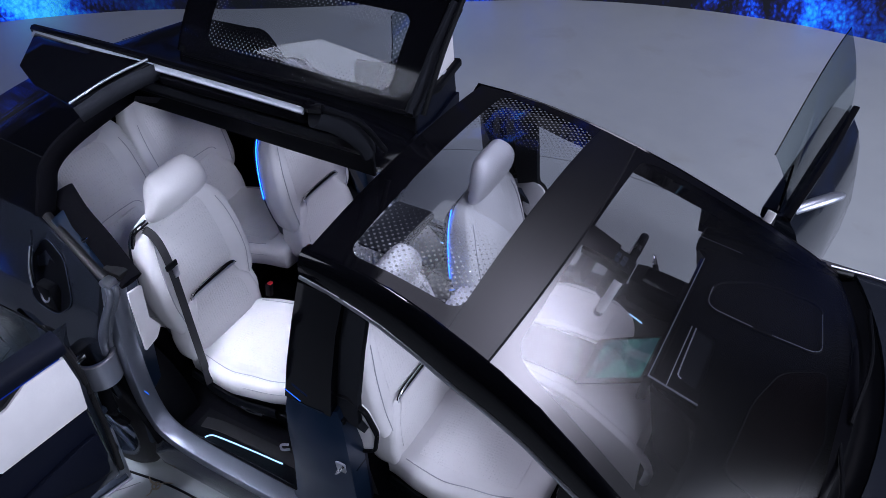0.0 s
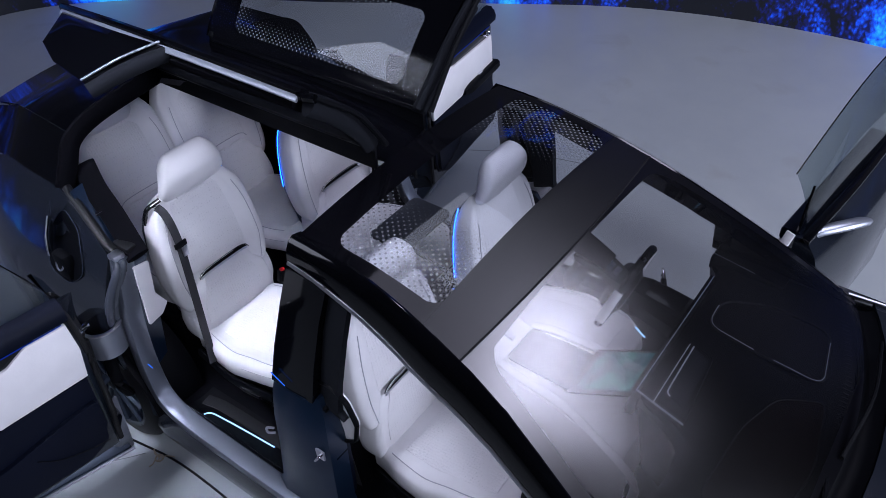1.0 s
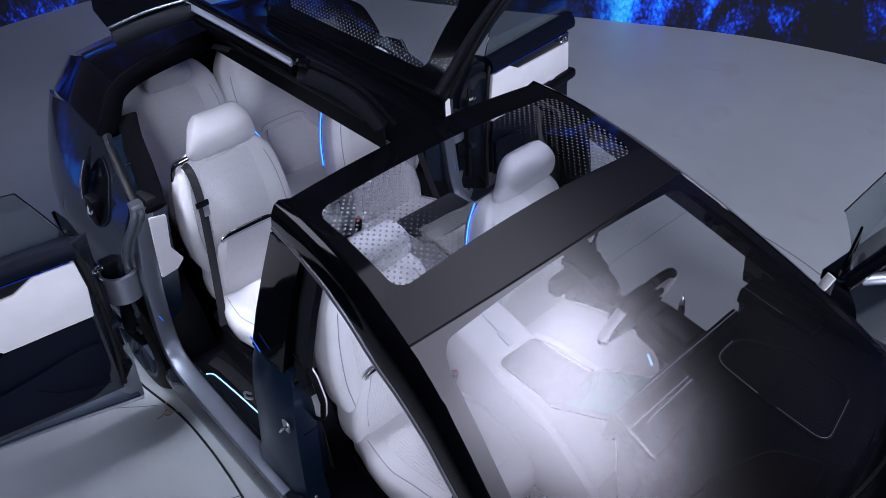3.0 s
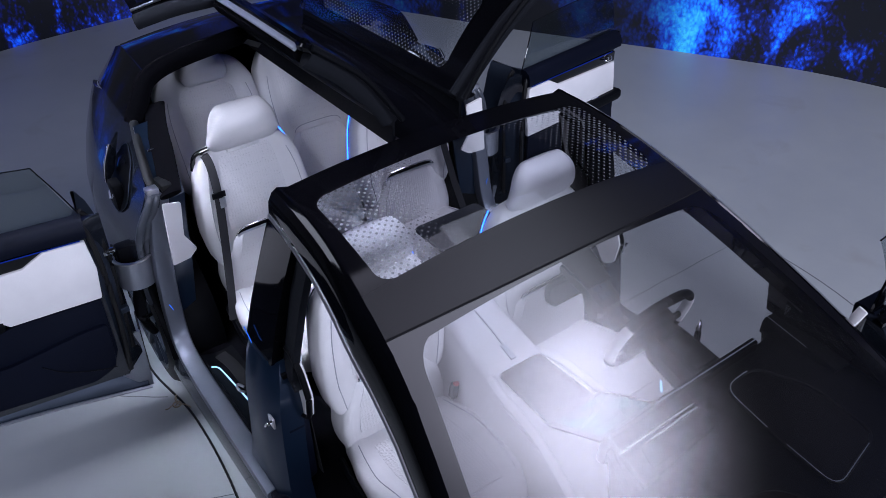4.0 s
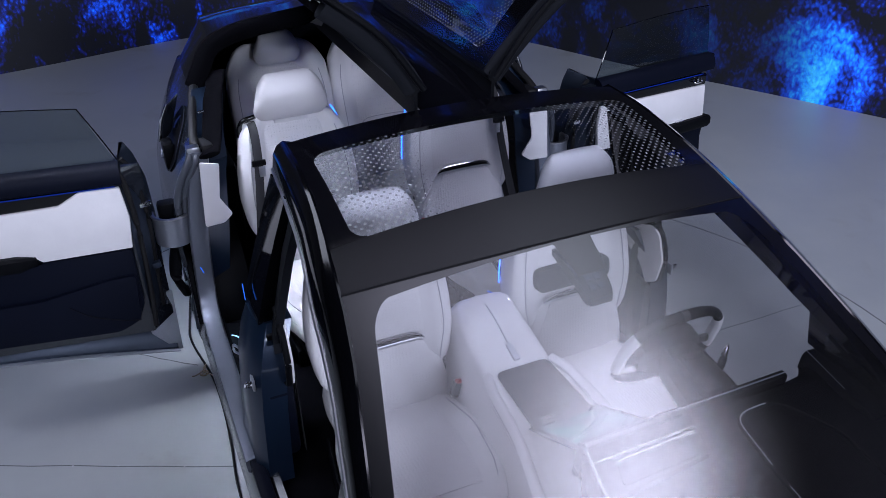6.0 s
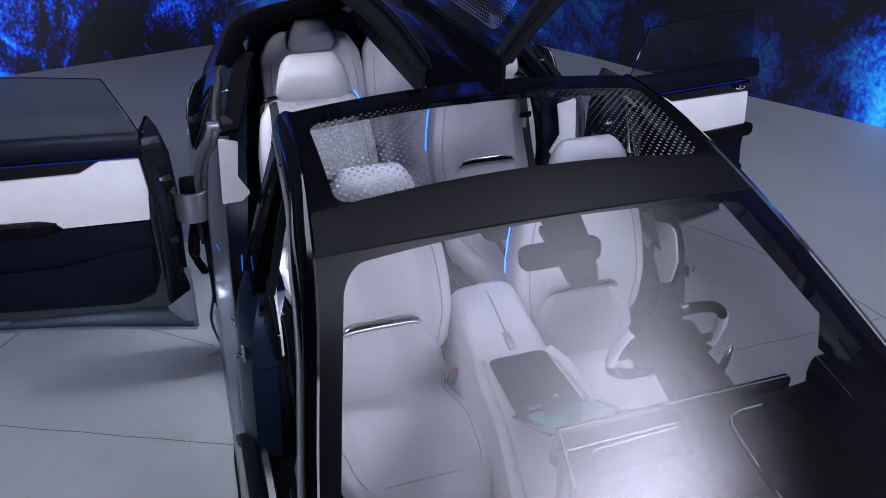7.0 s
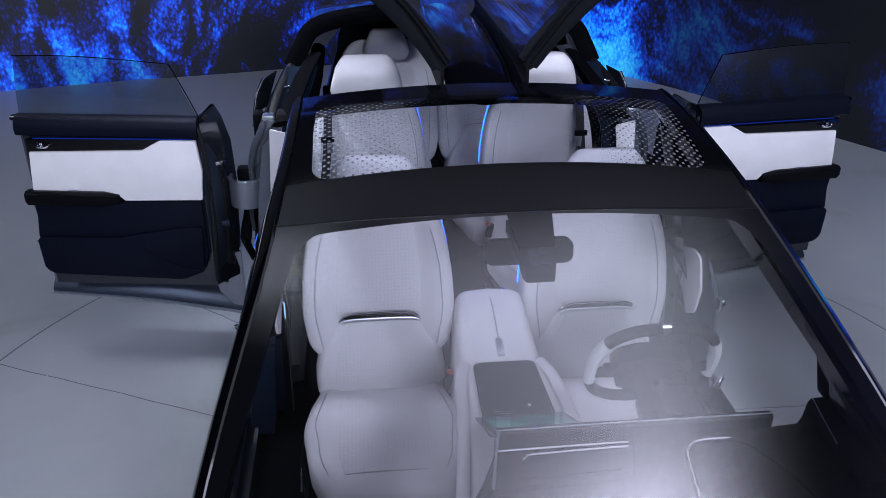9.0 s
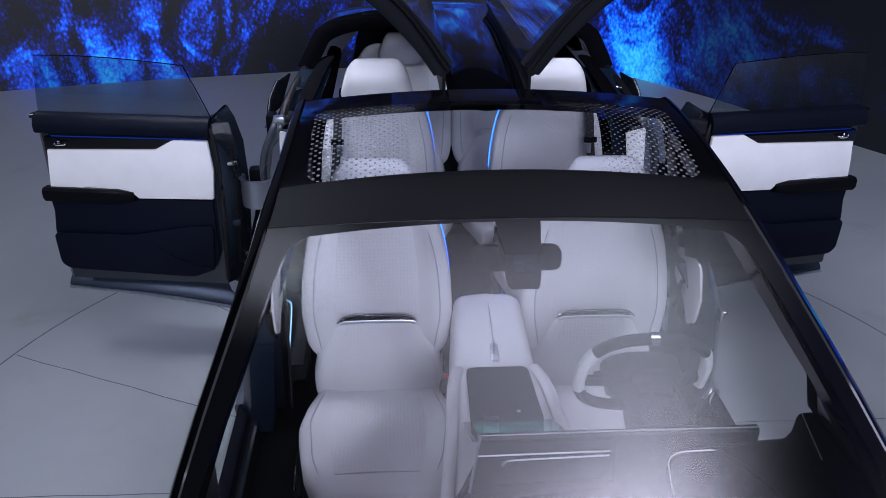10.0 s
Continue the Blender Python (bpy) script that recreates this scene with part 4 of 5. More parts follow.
# ---------------------------------------------------------------- front doors, open, hinged ahead
def front_door(side):
    turn = radians(-7.0)
    base = Vector((side * 0.95, -0.815, 0))
    d = Vector((side * math.cos(turn), math.sin(turn), 0))
    n = Vector((side * math.sin(turn), -math.cos(turn), 0))            # outward paint side, toward the car's front
    P = lambda s, z, h=0.0: tuple(base + d * s + n * h + Vector((0, 0, z)))
    rows = [(0.40, 0.14), (0.6, 0.185), (0.8, 0.19), (0.95, 0.17), (1.05, 0.12), (1.125, 0.05)]
    door = part("front_door", loft([[P(0.0, z, 0.0), P(0.02, z, t * 0.8), P(0.3, z, t), P(0.8, z, t), P(1.06, z, t * 0.7), P(1.09 - (0.06 if z < 0.5 else 0), z, 0.0), P(0.9, z, -0.05), P(0.05, z, -0.05)] for z, t in rows]), PAINT, car, "open dark grey front door with frameless glass")
    part("belt_seal", sweep([P(0.0, 1.125, 0.045), P(0.5, 1.14, 0.05), P(1.08, 1.16, 0.035)], 0.018, 0.012, 8, square=True), BLACK, door)
    part("belt_roll", sweep([P(0.03, 1.10, -0.03), P(0.5, 1.125, -0.03), P(1.0, 1.145, -0.03)], 0.045, 0.035, 10, square=True), NAVY, door, "dark navy belt roll")
    part("inner_trim", block((1.0, 0.03, 0.3), P(0.54, 0.93, -0.06), 0.01, (0, 0, -7 * side)), LEATHER, door, "white inner trim")
    part("lower_trim", block((1.0, 0.03, 0.34), P(0.54, 0.60, -0.06), 0.01, (0, 0, -7 * side)), NAVY, door)
    part("hinge_cover", sweep([P(-0.06, 0.92, -0.035), P(-0.02, 1.0, -0.04), P(-0.03, 1.08, -0.03), P(0.0, 1.14, -0.02)], 0.022, 0.012, 8), LEATHER, door, "white edge of the door trim")
    part("mirror_sail", plate([(0.02, 1.13), (0.10, 1.13), (0.075, 1.28), (0.065, 1.36)], 0.012, lambda a, b, c: P(a, b, c - 0.01), 0.003), BLACK, door)
    edge = lambda u: 1.37 + 0.235 * math.sin(min(1.0, u * 1.05) * 1.45) - 0.0 * u
    part("window_glass", sheet(lambda u, v: P(0.03 + 0.05 * v * (1 - u) + u * (0.97 - 0.02 * v), 1.12 + 0.035 * u + v * (edge(u) - 1.12 - 0.035 * u), 0.02 - 0.11 * v * v), span(0, 1, 17), span(0, 1, 9), 0.005), DOOR_GLASS, door, "frameless smoked window glass")
    part("glass_edge", sweep([P(0.08 + 0.92 * u, edge(u), -0.092) for u in span(0, 1, 14)], 0.003), BLACK, door)
    part("door_mirror", loft([[P(s, z0 + 0.022 * math.cos(a) * k, h + 0.036 * math.sin(a) * k) for a in span(0, 2 * math.pi * 11 / 12, 12)]
                              for s, z0, h, k in ((0.05, 1.075, 0.0, 0.4), (0.09, 1.095, 0.03, 0.75), (0.13, 1.105, 0.055, 0.9), (0.22, 1.112, 0.115, 1.0), (0.31, 1.116, 0.172, 0.92), (0.335, 1.117, 0.188, 0.5))]), SATIN, door, "slim silver-grey door camera mirror")


front_door(1)


# ---------------------------------------------------------------- dashboard, console, steering wheel
def cabin_front():
    rear = lambda x: table([(-0.80, -0.74), (-0.55, -0.82), (-0.36, -0.84), (-0.22, -0.82), (-0.15, -0.70), (-0.12, -0.62), (0.0, -0.605), (0.62, -0.60), (0.74, -0.59), (0.775, -0.55), (0.82, -0.53)], x)[0]
    front = lambda x: -1.10 - 0.20 * (1 - (x / 0.86) ** 2)

    def top(x, v):
        lip = 1 - min(1.0, v / 0.06)
        y = rear(x) + (front(x) - rear(x)) * v
        wave = 0.016 * math.exp(-((x - 0.43) / 0.25) ** 2) * math.exp(-((v - 0.35) / 0.3) ** 2)
        return (x, y, 1.0 + wave - 0.02 * lip * lip - 0.02 * max(0.0, v - 0.75) + 0.02 * max(0, abs(x) - 0.68))
    dash = part("dashboard", sheet(top, span(-0.81, 0.81, 61), span(0, 1, 17), -0.10), DASH, car, "dark navy soft-touch dashboard")
    part("dash_face", sheet(lambda x, v: (x, rear(x) - 0.01 - 0.06 * v, 0.97 - 0.34 * v), span(-0.81, 0.81, 41), span(0, 1, 7), -0.02), PLASTIC, dash)
    # wide driver display, seen from behind and above
    loops = [[(x, -0.585, 1.028), (x, -0.600, 1.032), (x, -0.612, 1.026), (x, -0.606, 0.90), (x, -0.576, 0.885), (x, -0.568, 0.90)] for x in (-0.128, -0.12, 0.62, 0.632)]
    disp = part("display", loft(loops), BLACK, dash, "wide gloss black display")
    part("bezel", sweep([(-0.128, -0.600, 1.031), (0.25, -0.600, 1.033), (0.632, -0.600, 1.031)], 0.0022), SATIN, disp)
    # centre screen sloping to the console
    tilt = lambda a, b, c: (a, -0.585 + 0.235 * b - c * 0.5, 0.995 - 0.135 * b + c * 0.85)
    frame_ = part("centre_screen", plate(rounded([(-0.14, 0.02), (0.135, 0.02), (0.135, 1.12), (-0.14, 1.12)], 0.02), 0.014, tilt, 0.003), BLACK, dash, "sloping central touch screen, lit teal")
    part("picture", plate([(-0.115, 0.09), (0.118, 0.09), (0.118, 1.0), (-0.115, 1.0)], 0.002, lambda a, b, c: tilt(a, b, c + 0.0145), 0.0), SCREEN, frame_)
    # head-up display well
    well = rounded([(0.35, -0.685), (0.515, -0.68), (0.60, -0.86), (0.575, -1.10), (0.285, -1.15), (0.31, -0.90)], 0.06, 6)
    part("display_well", plate(well, 0.004, lambda a, b, c: (a, b, 1.017 - 0.012 * max(0.0, -b - 0.8) + c), 0.0), LINING, dash, "black head-up display well")
    part("well_trim", sweep([(a, b, 1.023 - 0.012 * max(0.0, -b - 0.8)) for a, b in well + well[:1]], 0.006, 0.007, 8, smooth=1), PLASTIC, dash)
    part("well_bead", sweep([(a, b, 1.029 - 0.012 * max(0.0, -b - 0.8)) for a, b in well[-3:] + well[:9]], 0.0024, 0.0024, 6, smooth=1), SILVER, dash)
    part("well_bead", sweep([(a, b, 1.029 - 0.012 * max(0.0, -b - 0.8)) for a, b in well[27:36]], 0.0018, 0.0018, 6, smooth=1), SATIN, dash)
    pad = rounded([(0.145, -1.03), (0.23, -1.185), (-0.10, -1.23), (-0.48, -1.17), (-0.40, -0.95), (-0.05, -0.97)], 0.05, 5)
    part("speaker_pad", plate(pad, 0.014, lambda a, b, c: (a, b, 1.0 - 0.012 * max(0.0, -b - 0.8) + c), 0.005), SPEAKER, dash, "raised dark upper dash pad")
    part("pad_edge", sweep([(a, b, 1.013 - 0.012 * max(0.0, -b - 0.8)) for a, b in pad + pad[:1]], 0.005, 0.004, 8, smooth=1), PLASTIC, dash)
    box = [(-0.126, -0.622), (0.235, -0.622), (0.19, -0.772), (-0.168, -0.80)]
    hood = part("display_hood", plate(box, 0.03, lambda a, b, c: (a, b, 0.994 + c * (1.0 + 0.8 * (b + 0.75))), 0.004), DASH, disp, "dark sloping hood behind the display")
    on_hood = lambda a, b, c: (a, b, 1.024 + 0.024 * (b + 0.75) + c)
    part("hood_inset", plate(rounded([(-0.072, -0.695), (0.20, -0.689), (0.165, -0.765), (-0.105, -0.775)], 0.02, 4), 0.003, on_hood, 0.001), SUEDE, hood)
    part("hood_step", sweep([on_hood(-0.135, -0.673, 0.001), on_hood(0.04, -0.671, 0.001), on_hood(0.208, -0.670, 0.001)], 0.0022, 0.0026, 8), SILVER, hood)
    part("hood_step", sweep([on_hood(-0.078, -0.712, 0.002), on_hood(-0.066, -0.698, 0.003), on_hood(-0.04, -0.694, 0.003), on_hood(0.10, -0.690, 0.003), on_hood(0.202, -0.688, 0.003)], 0.0030, 0.0026, 8), SILVER, hood)
    part("hood_edge", sweep([(-0.122, -0.600, 1.031), (-0.134, -0.65, 1.029), (-0.170, -0.80, 1.024)], 0.004, 0.004, 8), SATIN, hood)
    for k in range(64):
        x = -0.70 + 1.40 * k / 63
        part("vent_rib", block((0.007, 0.03, 0.004), (x, front(x) + 0.045, 0.996), 0.0), PLASTIC, dash)
    cap = part("end_cap", loft([[(x - 0.012, y, 0.955), (x - 0.008, y, h - 0.012), (x, y, h), (0.80, y - 0.005, h + 0.006), (0.825, y, h - 0.004), (0.825, y, 0.955)] for y, x, h in ((-0.535, 0.782, 1.012), (-0.545, 0.776, 1.028), (-0.60, 0.767, 1.030), (-0.735, 0.741, 1.030), (-0.86, 0.741, 1.014))]), DASH, dash, "rounded dark end of the dashboard")
    part("cap_seam", sweep([(0.777, -0.548, 1.030), (0.766, -0.60, 1.032), (0.741, -0.735, 1.032)], 0.0014, 0.0014, 6), SATIN, cap)
    # steering wheel
    c = Vector((0.402, -0.302, 0.985))
    up_ = Vector((0, -0.31, 0.95)).normalized()
    back = Vector((0, 0.95, 0.31)).normalized()
    side_ = Vector((1, 0, 0))

    def ring(a):
        ca, sa = math.cos(a), math.sin(a)
        return c + side_ * (0.19 * math.copysign(abs(ca) ** 0.75, ca)) + up_ * ((0.185 if sa > 0 else 0.145) * math.copysign(abs(sa) ** 0.75, sa))
    wheel = part("steering_wheel", loft([[ring(a) + (ring(a) - c).normalized() * (0.017 * math.cos(b)) + back * (0.019 * math.sin(b)) for b in span(0, 2 * math.pi * 9 / 10, 10)] for a in span(0, 2 * math.pi * 47 / 48, 48)] + [[ring(0) + (ring(0) - c).normalized() * (0.017 * math.cos(b)) + back * (0.019 * math.sin(b)) for b in span(0, 2 * math.pi * 9 / 10, 10)]], cap=False), PLASTIC, car, "black and white leather steering wheel")
    for a0, a1 in ((2.5, 3.35), (-0.2, 0.55)):
        part("grip", loft([[ring(a) + (ring(a) - c).normalized() * (0.0185 * math.cos(b)) + back * (0.0205 * math.sin(b)) for b in span(0, 2 * math.pi * 9 / 10, 10)] for a in span(a0, a1, 12)]), LEATHER, wheel, "white leather grip")
    part("marker", loft([[ring(a) + (ring(a) - c).normalized() * (0.019 * math.cos(b)) + back * (0.021 * math.sin(b)) for b in span(0, 2 * math.pi * 9 / 10, 10)] for a in (1.55, 1.60)]), CHROME, wheel)
    part("airbag_cover", loft([[c + side_ * (x * k) + up_ * (z * k - 0.02) - back * h for x, z in ((-0.125, 0.03), (-0.11, 0.065), (-0.05, 0.085), (0.05, 0.085), (0.11, 0.065), (0.125, 0.03), (0.10, -0.05), (0.06, -0.075), (-0.06, -0.075), (-0.10, -0.05))] for k, h in ((0.82, -0.058), (0.95, -0.048), (1.0, -0.03), (1.0, 0.015), (0.8, 0.035))]), PLASTIC, wheel, "black hub cover")
    part("cover_seam", sweep([c + side_ * x - up_ * (0.035 - 0.02 * abs(x) / 0.1) + back * 0.0585 for x in (-0.09, -0.05, 0.0, 0.05, 0.09)], 0.0018), RUBBER, wheel)
    for sx in (-1, 1):
        part("spoke", sweep([c + side_ * (0.07 * sx) - up_ * 0.02, c + side_ * (0.13 * sx) - up_ * 0.012, c + side_ * (0.178 * sx) - up_ * 0.01], 0.024, 0.012, 8, up=back), PLASTIC, wheel)
        part("thumb_control", block((0.05, 0.025, 0.03), c + side_ * (0.115 * sx) - up_ * 0.015 + Vector((0, 0.02, 0)), 0.006), BLACK, wheel)
        part("control_bead", sweep([c + side_ * (0.09 * sx) - up_ * 0.04 + Vector((0, 0.02, 0)), c + side_ * (0.15 * sx) - up_ * 0.045 + Vector((0, 0.02, 0))], 0.003), CHROME, wheel)
    shroud = part("column", loft([[(0.40 + x * k, y, z + e) for x, e in ((-0.075, -0.055), (-0.085, 0.02), (-0.06, 0.058), (0.06, 0.058), (0.085, 0.02), (0.075, -0.055))] for y, z, k in ((-0.36, 0.985, 0.85), (-0.40, 0.985, 1.0), (-0.48, 0.97, 1.1), (-0.61, 0.945, 1.2))]), PLASTIC, wheel, "black steering column shroud")
    part("shroud_inset", plate(rounded([(0.35, -0.41), (0.45, -0.41), (0.455, -0.57), (0.345, -0.57)], 0.015), 0.004, lambda a, b, c_: (a, b, 1.043 + 0.14 * (b + 0.40) + c_ + 0.003), 0.001), BLACK, shroud, "gloss black inset")
    part("stalk", sweep([(0.465, -0.46, 0.925), (0.53, -0.43, 0.95), (0.562, -0.41, 0.972)], 0.013, 0.013, 10), PLASTIC, wheel, "black gear stalk")
    part("stalk_tip", loft([[Vector((0.565, -0.407, 0.976)).lerp(Vector((0.590, -0.392, 1.005)), t) + Vector((math.cos(a) * 0.8, math.sin(a), -0.5 * math.cos(a))) * r for a in span(0, 2 * math.pi * 9 / 10, 10)] for t, r in ((0, 0.0135), (0.5, 0.0115), (0.85, 0.007), (1.0, 0.002))]), CHROME, wheel, "chrome tip")
    # mirror and camera housing on the glass
    lens_shape = lambda w, h: rounded([(-w, -h), (w, -h), (w, h), (-w, h)], 0.8 * h, 6)
    tip = pose(0.0, -0.285, 1.395, -12, 0, 0)
    m = part("rear_mirror", plate(lens_shape(0.125, 0.036), 0.03, lambda a, b, c: tip @ Vector((a, c - 0.015, b)), 0.007), PLASTIC, car, "black frameless rear-view mirror")
    part("mirror_glass", plate(lens_shape(0.118, 0.030), 0.003, lambda a, b, c: tip @ Vector((a, 0.0145 + c, b)), 0.001), CHROME, m)
    part("camera_housing", loft([[(-w, y, z), (-w, y, z + t), (w, y, z + t), (w, y, z)] for y, z, w, t in ((-0.27, 1.465, 0.065, 0.02), (-0.36, 1.42, 0.05, 0.035), (-0.425, 1.387, 0.044, 0.035), (-0.445, 1.385, 0.036, 0.025))]), PLASTIC, m, "black sensor housing")
    for i in range(2):
        for j in range(2):
            part("lamp_button", block((0.022, 0.020, 0.006), (-0.014 + 0.028 * i, -0.388 - 0.026 * j, 1.4415 - 0.0130 * j), 0.003, (27, 0, 0)), JAMB, m)
    part("mirror_arm", sweep([(0, -0.29, 1.41), (0, -0.31, 1.45)], 0.012), PLASTIC, m)
    # centre console
    def console_ring(y, w, z, e):
        r = max(0.045, e)
        turn = [(1 - math.cos(a), math.sin(a)) for a in span(0, math.pi / 2, 6)]
        left = [(-w - 0.015, 0.40), (-w - 0.008, z - r - 0.06)] + [(-w + r * p, z - r + r * q) for p, q in turn]
        return [(a, y, b) for a, b in left] + [(0, y, z + 0.006)] + [(-a, y, b) for a, b in reversed(left)]
    rows = [(0.352, 0.095, 0.78, 0.10), (0.350, 0.11, 0.84, 0.07), (0.343, 0.118, 0.885, 0.06), (0.325, 0.122, 0.913, 0.05), (0.29, 0.125, 0.925, 0.045), (0.1, 0.135, 0.868, 0.03), (0.0, 0.14, 0.835, 0.025), (-0.05, 0.15, 0.825, 0.02), (-0.34, 0.165, 0.825, 0.02), (-0.42, 0.17, 0.80, 0.02), (-0.62, 0.19, 0.70, 0.03)]
    console = part("centre_console", loft([console_ring(*row) for row in rows]), LEATHER, car, "white leather centre console")
    part("lid_seam", sweep([(0, 0.30, 0.924), (0, 0.2, 0.910), (0, 0.05, 0.860)], 0.0025), STITCH, console)
    part("latch", block((0.026, 0.075, 0.016), (0, 0.035, 0.853), 0.005, (16, 0, 0)), SILVER, console, "silver lid latch")
    part("charging_pad", plate(rounded([(-0.115, -0.335), (0.115, -0.335), (0.105, -0.03), (-0.105, -0.03)], 0.03, 5), 0.008, lambda a, b, c: (a, b, 0.8335 + c), 0.003), NAVY, console, "dark charging pad")
    for y in (-0.295, -0.305):
        part("pad_marks", block((0.045, 0.003, 0.002), (-0.05, y, 0.843), 0.0), SILVER, console)
    part("pad_marks", block((0.010, 0.010, 0.002), (0.04, -0.27, 0.843), 0.0), SILVER, console)
    for sx in (-1, 1):
        part("console_rim", sweep([(sx * 0.13, -0.02, 0.825), (sx * 0.155, -0.12, 0.828), (sx * 0.175, -0.34, 0.81), (sx * 0.20, -0.52, 0.745), (sx * 0.215, -0.64, 0.68), (sx * 0.21, -0.69, 0.60), (sx * 0.19, -0.68, 0.48)], 0.020, 0.016, 10), LEATHER, console, "white rolled console edge")
        part("console_side", sheet(lambda u, v: (sx * (0.165 + 0.045 * u), -0.12 - 0.53 * u, 0.79 - 0.10 * u * u - 0.35 * v), span(0, 1, 9), span(0, 1, 4), 0.01), LEATHER, console)
    part("console_light", sweep([(0.36, -0.44, 0.80), (0.46, -0.36, 0.73)], 0.004), LED_STRIP, console)
    part("rear_panel", block((0.22, 0.012, 0.26), (0, 0.352, 0.72), 0.01), PLASTIC, console)
    part("rear_light", sweep([(0.06, 0.36, 0.90), (0.10, 0.36, 0.87)], 0.003), LED_GLINT_BLUE, console)


cabin_front()


# ---------------------------------------------------------------- seats
def lobe(z0, z1, mid, half, thick, rows, sides=28, power=0.55, front=None):
    """A rounded upholstered body of stacked super-ellipses between z0 and z1."""
    loops = []
    for k in range(rows):
        t = k / (rows - 1)
        t = 0.5 - 0.5 * math.cos(math.pi * t)
        z = z0 + (z1 - z0) * t
        end = min(1.0, math.sqrt(max(0.0, 1 - abs(2 * t - 1) ** 7)) + 0.02)
        ring = []
        for i in range(sides):
            a = 2 * math.pi * i / sides
            ca, sa = math.cos(a), math.sin(a)
            u = math.copysign(abs(ca) ** power, ca)
            v = math.copysign(abs(sa) ** power, sa)
            y = mid(z) + thick(z) * 0.5 * v * end
            if front and sa < 0:
                y += front(u, z) * end
            ring.append((u * half(z) * (0.80 + 0.20 * end), y, z))
        loops.append(ring)
    return loft(loops)


def car_seat(name, label, group, belt_side=0, low=False, inboard=1):
    """One seat in the front passenger seat's heights, at the middle of its own width."""
    seat = thing(name, label, "car seat", (0, 0.1, 0.375), group)
    back = Vector((0, -0.1, -0.375))
    cushion = [None]

    hinge = Matrix.Translation((0, 0.26, 0.55))
    lean_back = hinge @ pose(0, 0, 0, -9) @ hinge.inverted()
    upper = {"backrest", "back_insert", "lumbar_pad", "lumbar_insert", "headrest", "headrest_neck", "slot_lip"}

    def add(nm, bm, mat, lab="", parent=None):
        if low and (nm in upper or (nm == "seam" and parent is not cushion[0])):
            bmesh.ops.transform(bm, matrix=lean_back, verts=bm.verts)
        bmesh.ops.translate(bm, vec=back, verts=bm.verts)
        return part(nm, bm, mat, parent or seat, lab)
    lean = lambda z: 0.305 + (z - 0.55) * 0.135
    half = lambda z: table([(0.66, 0.235), (0.74, 0.262), (0.87, 0.280), (1.0, 0.272), (1.1, 0.256), (1.18, 0.236), (1.235, 0.205), (1.26, 0.165)] if not low else [(0.66, 0.268), (0.8, 0.280), (1.1, 0.280), (1.22, 0.266), (1.32, 0.215), (1.36, 0.14)], z)[0]
    thick = lambda z: table([(0.66, 0.12), (0.9, 0.15), (1.1, 0.12), (1.26, 0.07)], z)[0]
    bol = lambda u, z: -0.030 * max(0.0, min(1.0, (abs(u) - 0.60) / 0.22)) + 0.008 * (1 - u * u)
    b = add("backrest", lobe(0.665, 1.262 if not low else 1.34, lean, half, thick, 22, 36, 0.5, bol), LEATHER, "white leather backrest")
    face = lambda u, z: (u * half(z), lean(z) - 0.5 * thick(z) + bol(u, z) - 0.003, z)
    add("back_insert", sheet(lambda u, z: (u * half(z) * 0.56, lean(z) - 0.5 * thick(z) - 0.004 + 0.010 * u * u + 0.01 * max(0, (z - 1.15) / 0.08) ** 2, z), span(-1, 1, 13), span(0.865, 1.215, 13), 0.006), INSERT, "perforated white insert", b)
    skin = lambda u, z: (u * half(z), lean(z) - 0.5 * thick(z) * (1 - u ** 4) ** 0.25 + bol(u, z) - 0.0005, z)
    for s in (-1, 1):
        add("seam", sweep([skin(s * k, z) for z, k in ((0.74, 0.80), (0.80, 0.81), (0.868, 0.82), (0.95, 0.83), (1.05, 0.83), (1.12, 0.82), (1.18, 0.80))], 0.0022), STITCH, "", b)
    if not low:
        add("side_light", sweep([(inboard * half(z) * 0.995, lean(z) + 0.3 * thick(z), z) for z in (0.90, 0.98, 1.08, 1.16, 1.21, 1.235)], 0.0026), SEAT_LIGHT, "lit blue edge strip", b)
    lumb = lambda z: table([(0.50, 0.238), (0.62, 0.245), (0.72, 0.225), (0.80, 0.175), (0.86, 0.150)], z)[0]
    lean2 = lambda z: lean(z) - 0.004
    lo = add("lumbar_pad", lobe(0.50, 0.862, lean2, lumb, lambda z: table([(0.5, 0.14), (0.7, 0.15), (0.86, 0.152)], z)[0], 16, 32, 0.5, lambda u, z: -0.022 * max(0.0, min(1.0, (abs(u) - 0.72) / 0.2)) * (1 if z < 0.74 else 0) - 0.004), LEATHER, "white leather lumbar pad")
    add("lumbar_insert", sheet(lambda u, z: (u * lumb(z) * 0.70, lean2(z) - 0.5 * 0.152 - 0.0075 + 0.006 * u * u, z), span(-1, 1, 9), span(0.60, 0.845, 9), 0.006), INSERT, "", lo)
    # air slot with a chrome lip
    slot = [(-0.145, 0.845), (-0.13, 0.862), (-0.09, 0.872), (0.09, 0.872), (0.13, 0.862), (0.145, 0.845), (0.12, 0.852), (-0.12, 0.852)]
    yy = lambda z: lean(z) - 0.5 * thick(z) - 0.008
    if low:
        slot = []
    sl = None if low else add("air_slot", plate(slot, 0.012, lambda a, z, c: (a, yy(z) - c, z), 0.002), PLASTIC, "black air slot with a chrome lip", b)
    add("slot_lip", sweep([(x, yy(z) - (0.003 if low else 0.012), z + 0.003) for x, z in ((-0.148, 0.843), (-0.13, 0.864), (-0.08, 0.876), (0.08, 0.876), (0.13, 0.864), (0.148, 0.843))], 0.0024 if low else 0.0035), STITCH if low else CHROME, "", sl or b)
